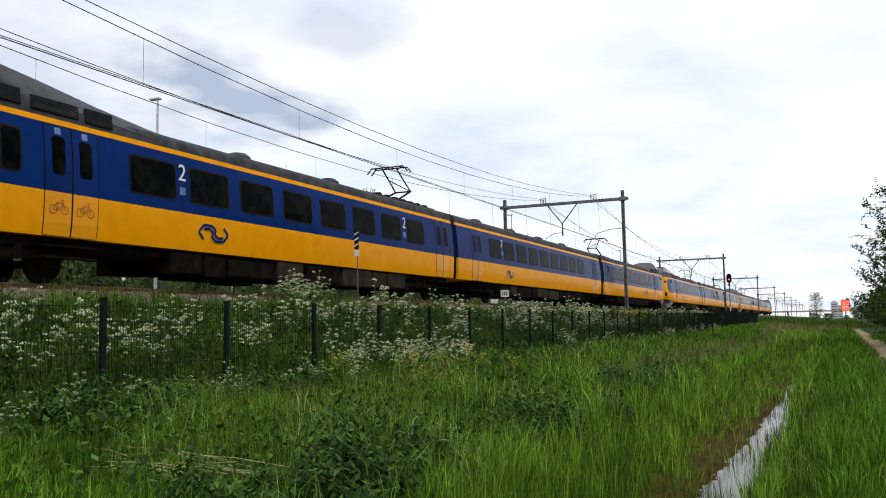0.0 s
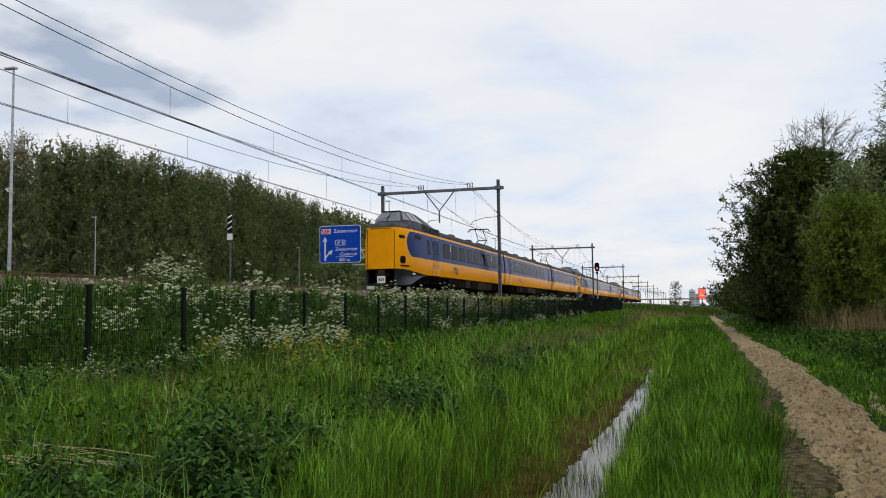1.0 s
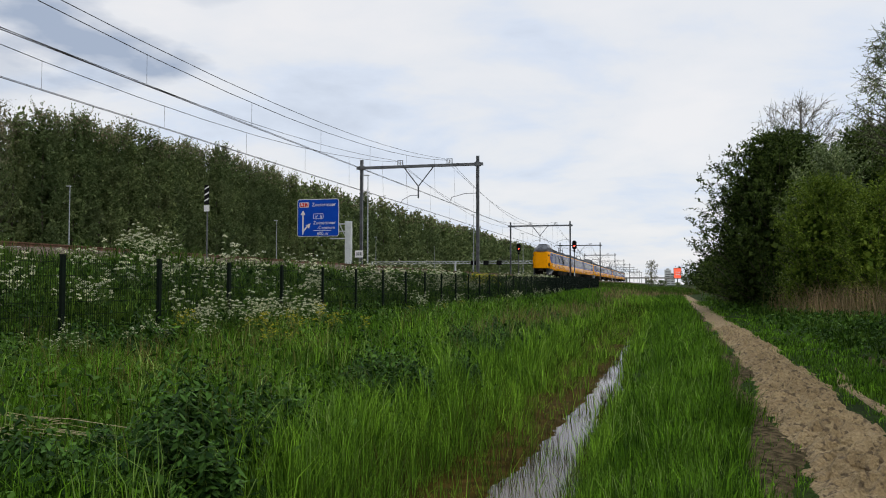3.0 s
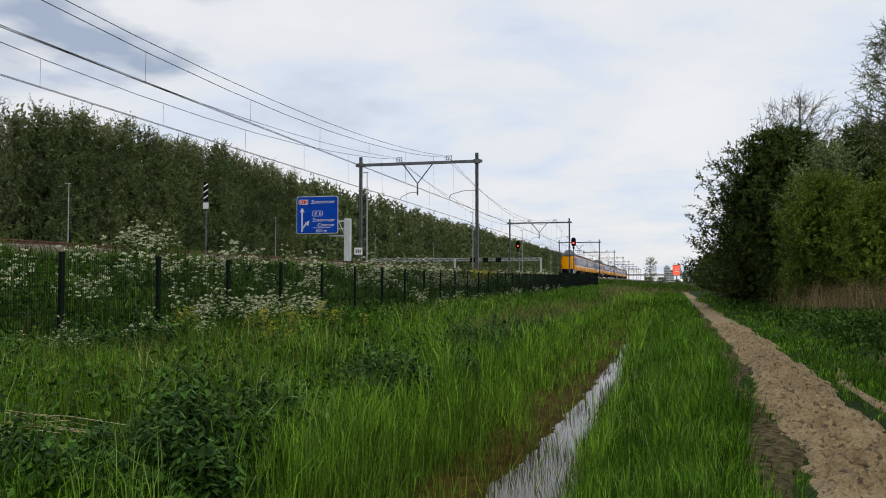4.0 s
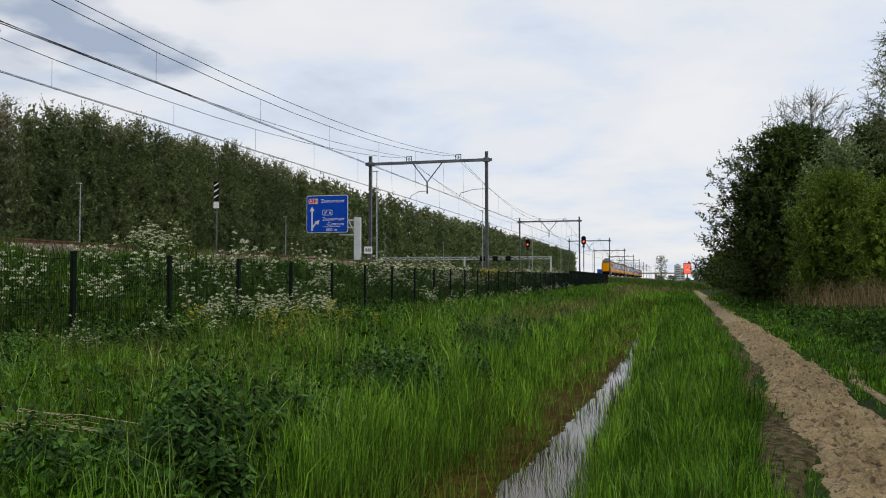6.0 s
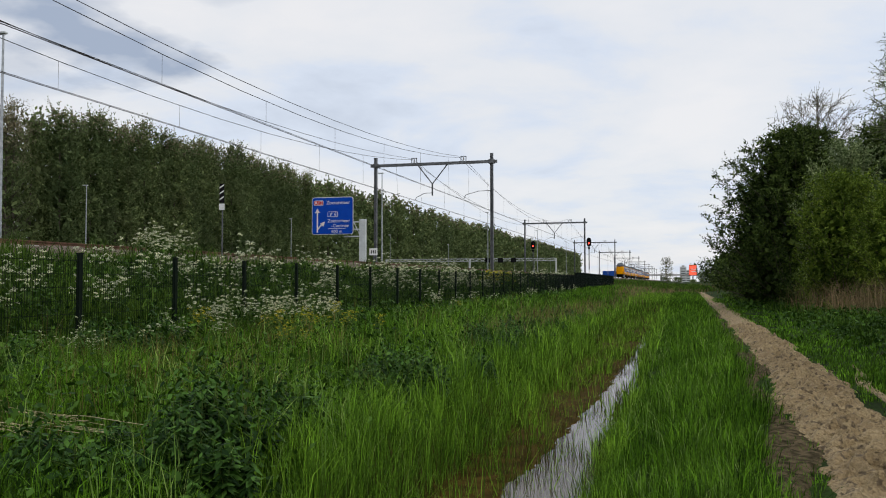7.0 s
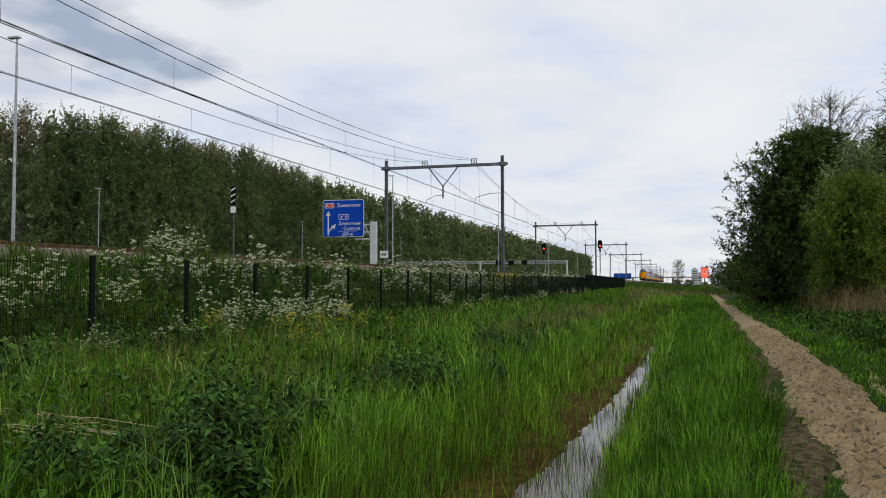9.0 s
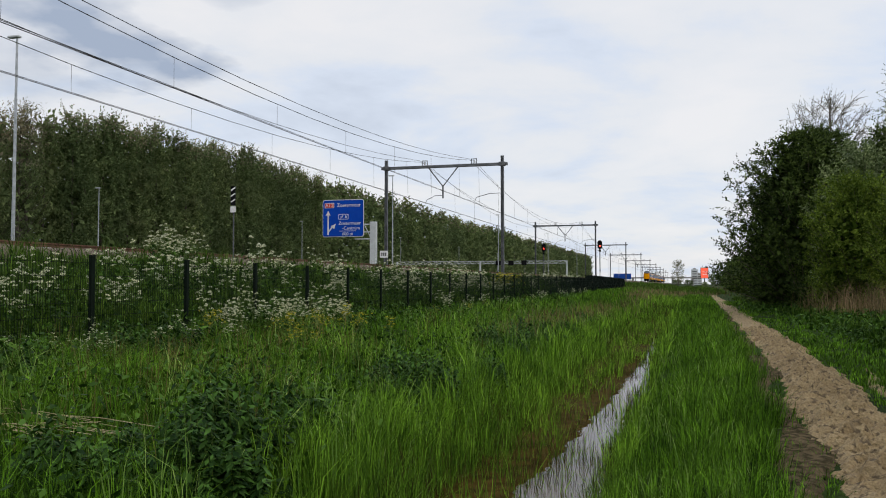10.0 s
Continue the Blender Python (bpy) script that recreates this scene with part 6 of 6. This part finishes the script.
    single("young_tree", "bright green young tree in the hedge", "tree", 12.9, 44, 0.1, 9.0, 3.2, 0.03, 160, 12, 14, 0.15, M_BRIGHT, 8, 0.7, 0.8, 0.5, 0.12, 0.45, 4000, shape=0.5)
    single("birch_tree", "light birch with drooping thin twigs", "birch tree", 9.7, 38, 0.2, 13.2, 1.7, 0.55, 80, 8, 9, 0.12, M_WILLOW_GREY, 9, 0.6, 0.8, -0.1, 0.12, twigs=True)
    bush = tagged(bough_tree("hedge_bush", 3.2, 2.3, 0.0, 60, 7, 9, 0.21, M_WILLOW, 10, 0.5, 0.6, 0.4, 0.08, 0.5, 900, shape=0.5), "dark green hedge bush along the path", "bush", "hedge bushes")
    bush.matrix_basis = pose(6.6, 60, 0.05)
    for k, (x, y, s) in enumerate(((6.6, 66, 1.25), (7.0, 74, 1.4), (7.8, 84, 1.5), (8.8, 96, 1.6), (10.0, 110, 1.7), (10.0, 130, 1.9), (10.4, 150, 2.1), (11.6, 185, 2.4), (12.6, 220, 2.5), (15.0, 275, 2.7), (6.7, 51, 0.8), (7.0, 47.5, 0.75), (7.6, 44.5, 0.7))):
        copy_thing(bush, pose(x, y, 0.05, 0, 0, 70 * k)).scale = (s, s, s)
    # hedge carried on out of view, added for the train windows to mirror
    hedge = tagged(tree("unseen_hedge_tree", 8.5, 3.4, 0.03, 3600, 0.46, M_WILLOW, 12, 60, 0.3, 0.0, 0.15, sig=0.6), "unseen green tree added to carry the hedge on beside the path", "tree", "hedge trees")
    hedge.matrix_basis = pose(12.5, 24, 0.1)
    for k, (x, y) in enumerate(((12, 18.5), (11, 12), (12, 6), (11.5, -1), (12.5, -8), (12, -16), (12.5, -24))):
        copy_thing(hedge, pose(x, y, 0.1, 0, 0, 50 * k))


plant_trees()


# ---- distance ----
def build_distance():
    rnd = random.Random(21)
    t = tagged(tree("far_tree", 12.5, 3.0, 0.15, 900, 0.5, M_BUDS, 31, 30, 0.4, 0, 0.2, 0.5), "thin leafed tree far along the track", "tree")
    t.matrix_basis = pose(-3.2, 400, 0.2)
    clump = tagged(tree("far_bush", 5.0, 4.0, 0.0, 1200, 0.6, M_POPLAR, 33, 24, 0.1, 0, 0.15, 0.6), "dark bush low on the horizon", "bush", "bushes on the horizon")
    clump.matrix_basis = pose(20, 420, 0)
    for x, y, s in ((10, 480, 0.5), (2, 560, 0.8), (-6, 640, 0.9), (18, 520, 1.4), (24, 300, 1.5), (18, 220, 1.4), (-9, 178, 0.25), (-9.6, 190, 0.3), (-8, 171, 0.22), (-10, 202, 0.3)):
        copy_thing(clump, pose(x, y, 0, 0, 0, rnd.uniform(0, 360))).scale = (s, s, s)
    # viaduct
    root = tagged(empty("viaduct", pose(0, 760, 0)), "pale concrete viaduct crossing far away", "viaduct")
    bm = bmesh.new()
    box(bm, (-10, 0, 7.2), (90, 10, 1.2), 0.1)
    part("deck", bm, M_CONCRETE, root)
    for x in (-45, -28, -11, 6, 23):
        bm = bmesh.new()
        box(bm, (x, 0, 3.2), (1.6, 6, 7), 0.1)
        part("pier", bm, M_CONCRETE, root)
    # tower blocks
    for x, y, w, h in ((15.0, 1500, 11, 27), (23.5, 1560, 9, 20), (-300, 1700, 20, 38)):
        root = tagged(empty("tower_block", pose(x, y, 0)), "grey tower block on the horizon", "building", "far buildings")
        bm = bmesh.new()
        box(bm, (0, 0, h / 2), (w, w, h), 0.2)
        part("wall", bm, M_LIGHTGREY, root)
        for r in range(int(h // 4)):
            bm = bmesh.new()
            box(bm, (0, -w / 2 - 0.06, 3 + 4 * r), (w * 0.7, 0.14, 1.1))
            part("window_band", bm, M_GLASS, root)
        bm = bmesh.new()
        box(bm, (0, 0, h + 1), (w * 0.4, w * 0.4, 2), 0.1)
        part("roof_hut", bm, M_CONCRETE, root)
    # lit billboard
    root = tagged(empty("billboard", pose(10.4, 500, 0)), "glowing red orange advertising screen on a post", "billboard")
    bm = bmesh.new()
    rod(bm, (0, 0, 0), (0, 0, 4.8), 0.3)
    part("post", bm, M_STEEL, root)
    bm = bmesh.new()
    box(bm, (0, 0, 8.0), (4.3, 0.5, 6.2), 0.05)
    part("case", bm, M_BLACK, root)
    bm = bmesh.new()
    box(bm, (0, -0.28, 7.95), (3.9, 0.04, 5.6))
    part("screen", bm, M_BILLBOARD, root, "glowing red orange screen")
    for z in (7.2, 8.6):
        bm = bmesh.new()
        box(bm, (0.3, -0.31, z), (2.6, 0.02, 0.5))
        part("bar", bm, M_WHITE, root)
    # covered trailer on the motorway
    root = tagged(empty("lorry_trailer", pose(-33.5, 470, 1.0)), "blue covered lorry trailer on the motorway", "lorry trailer")
    bm = bmesh.new()
    box(bm, (0, 0, 4.9), (9.4, 2.6, 3.0), 0.08)
    part("cover", bm, M_BLUE_TARP, root)
    bm = bmesh.new()
    box(bm, (0, 0, 3.3), (9.4, 2.4, 0.2), 0.02)
    part("chassis", bm, M_BLACK, root)
    for x in (-3, -1.8, 3.2):
        bm = bmesh.new()
        rod(bm, (x, -1.2, 0.5), (x, 1.2, 0.5), 0.5, seg=16)
        part("wheel", bm, M_RUBBER, root)
    # guard rail along the motorway
    root = tagged(empty("guard_rail"), "galvanised guard rail beside the motorway", "guard rail")
    bm = bmesh.new()
    for z in (1.55, 1.75):
        box(bm, (-31, 350, z), (0.08, 900, 0.12))
    part("beam", bm, M_GALV, root)
    bm = bmesh.new()
    for k in range(120):
        box(bm, (-31.08, -80 + k * 7.5, 1.3), (0.1, 0.1, 1.0))
    part("post_row", bm, M_GALV, root)["kind"] = "stuff"


build_distance()


# ---- movement ----
def tail_y(t):
    """How far along the track the last nose has come."""
    return float(np.interp(t, [0, 0.5, 1, 2.5, 5.5, 7.5, 10], [6.85, 25.55, 44.35, 100.5, 212.5, 285.0, 375.0]))


def motions():
    times = [0.0, 0.5, 1.0, 1.5, 2.0, 2.5, 3.0, 3.5, 4.0, 4.5, 5.0, 5.5, 6.0, 6.5, 7.0, 7.5, 8.0, 8.5, 9.0, 9.5, 10.0]
    for ob, off, turn in TRAIN:
        walk(ob, [(t, pose(NEAR_X, tail_y(t) + off, RAIL_Z, 0, 0, turn)) for t in times])


motions()
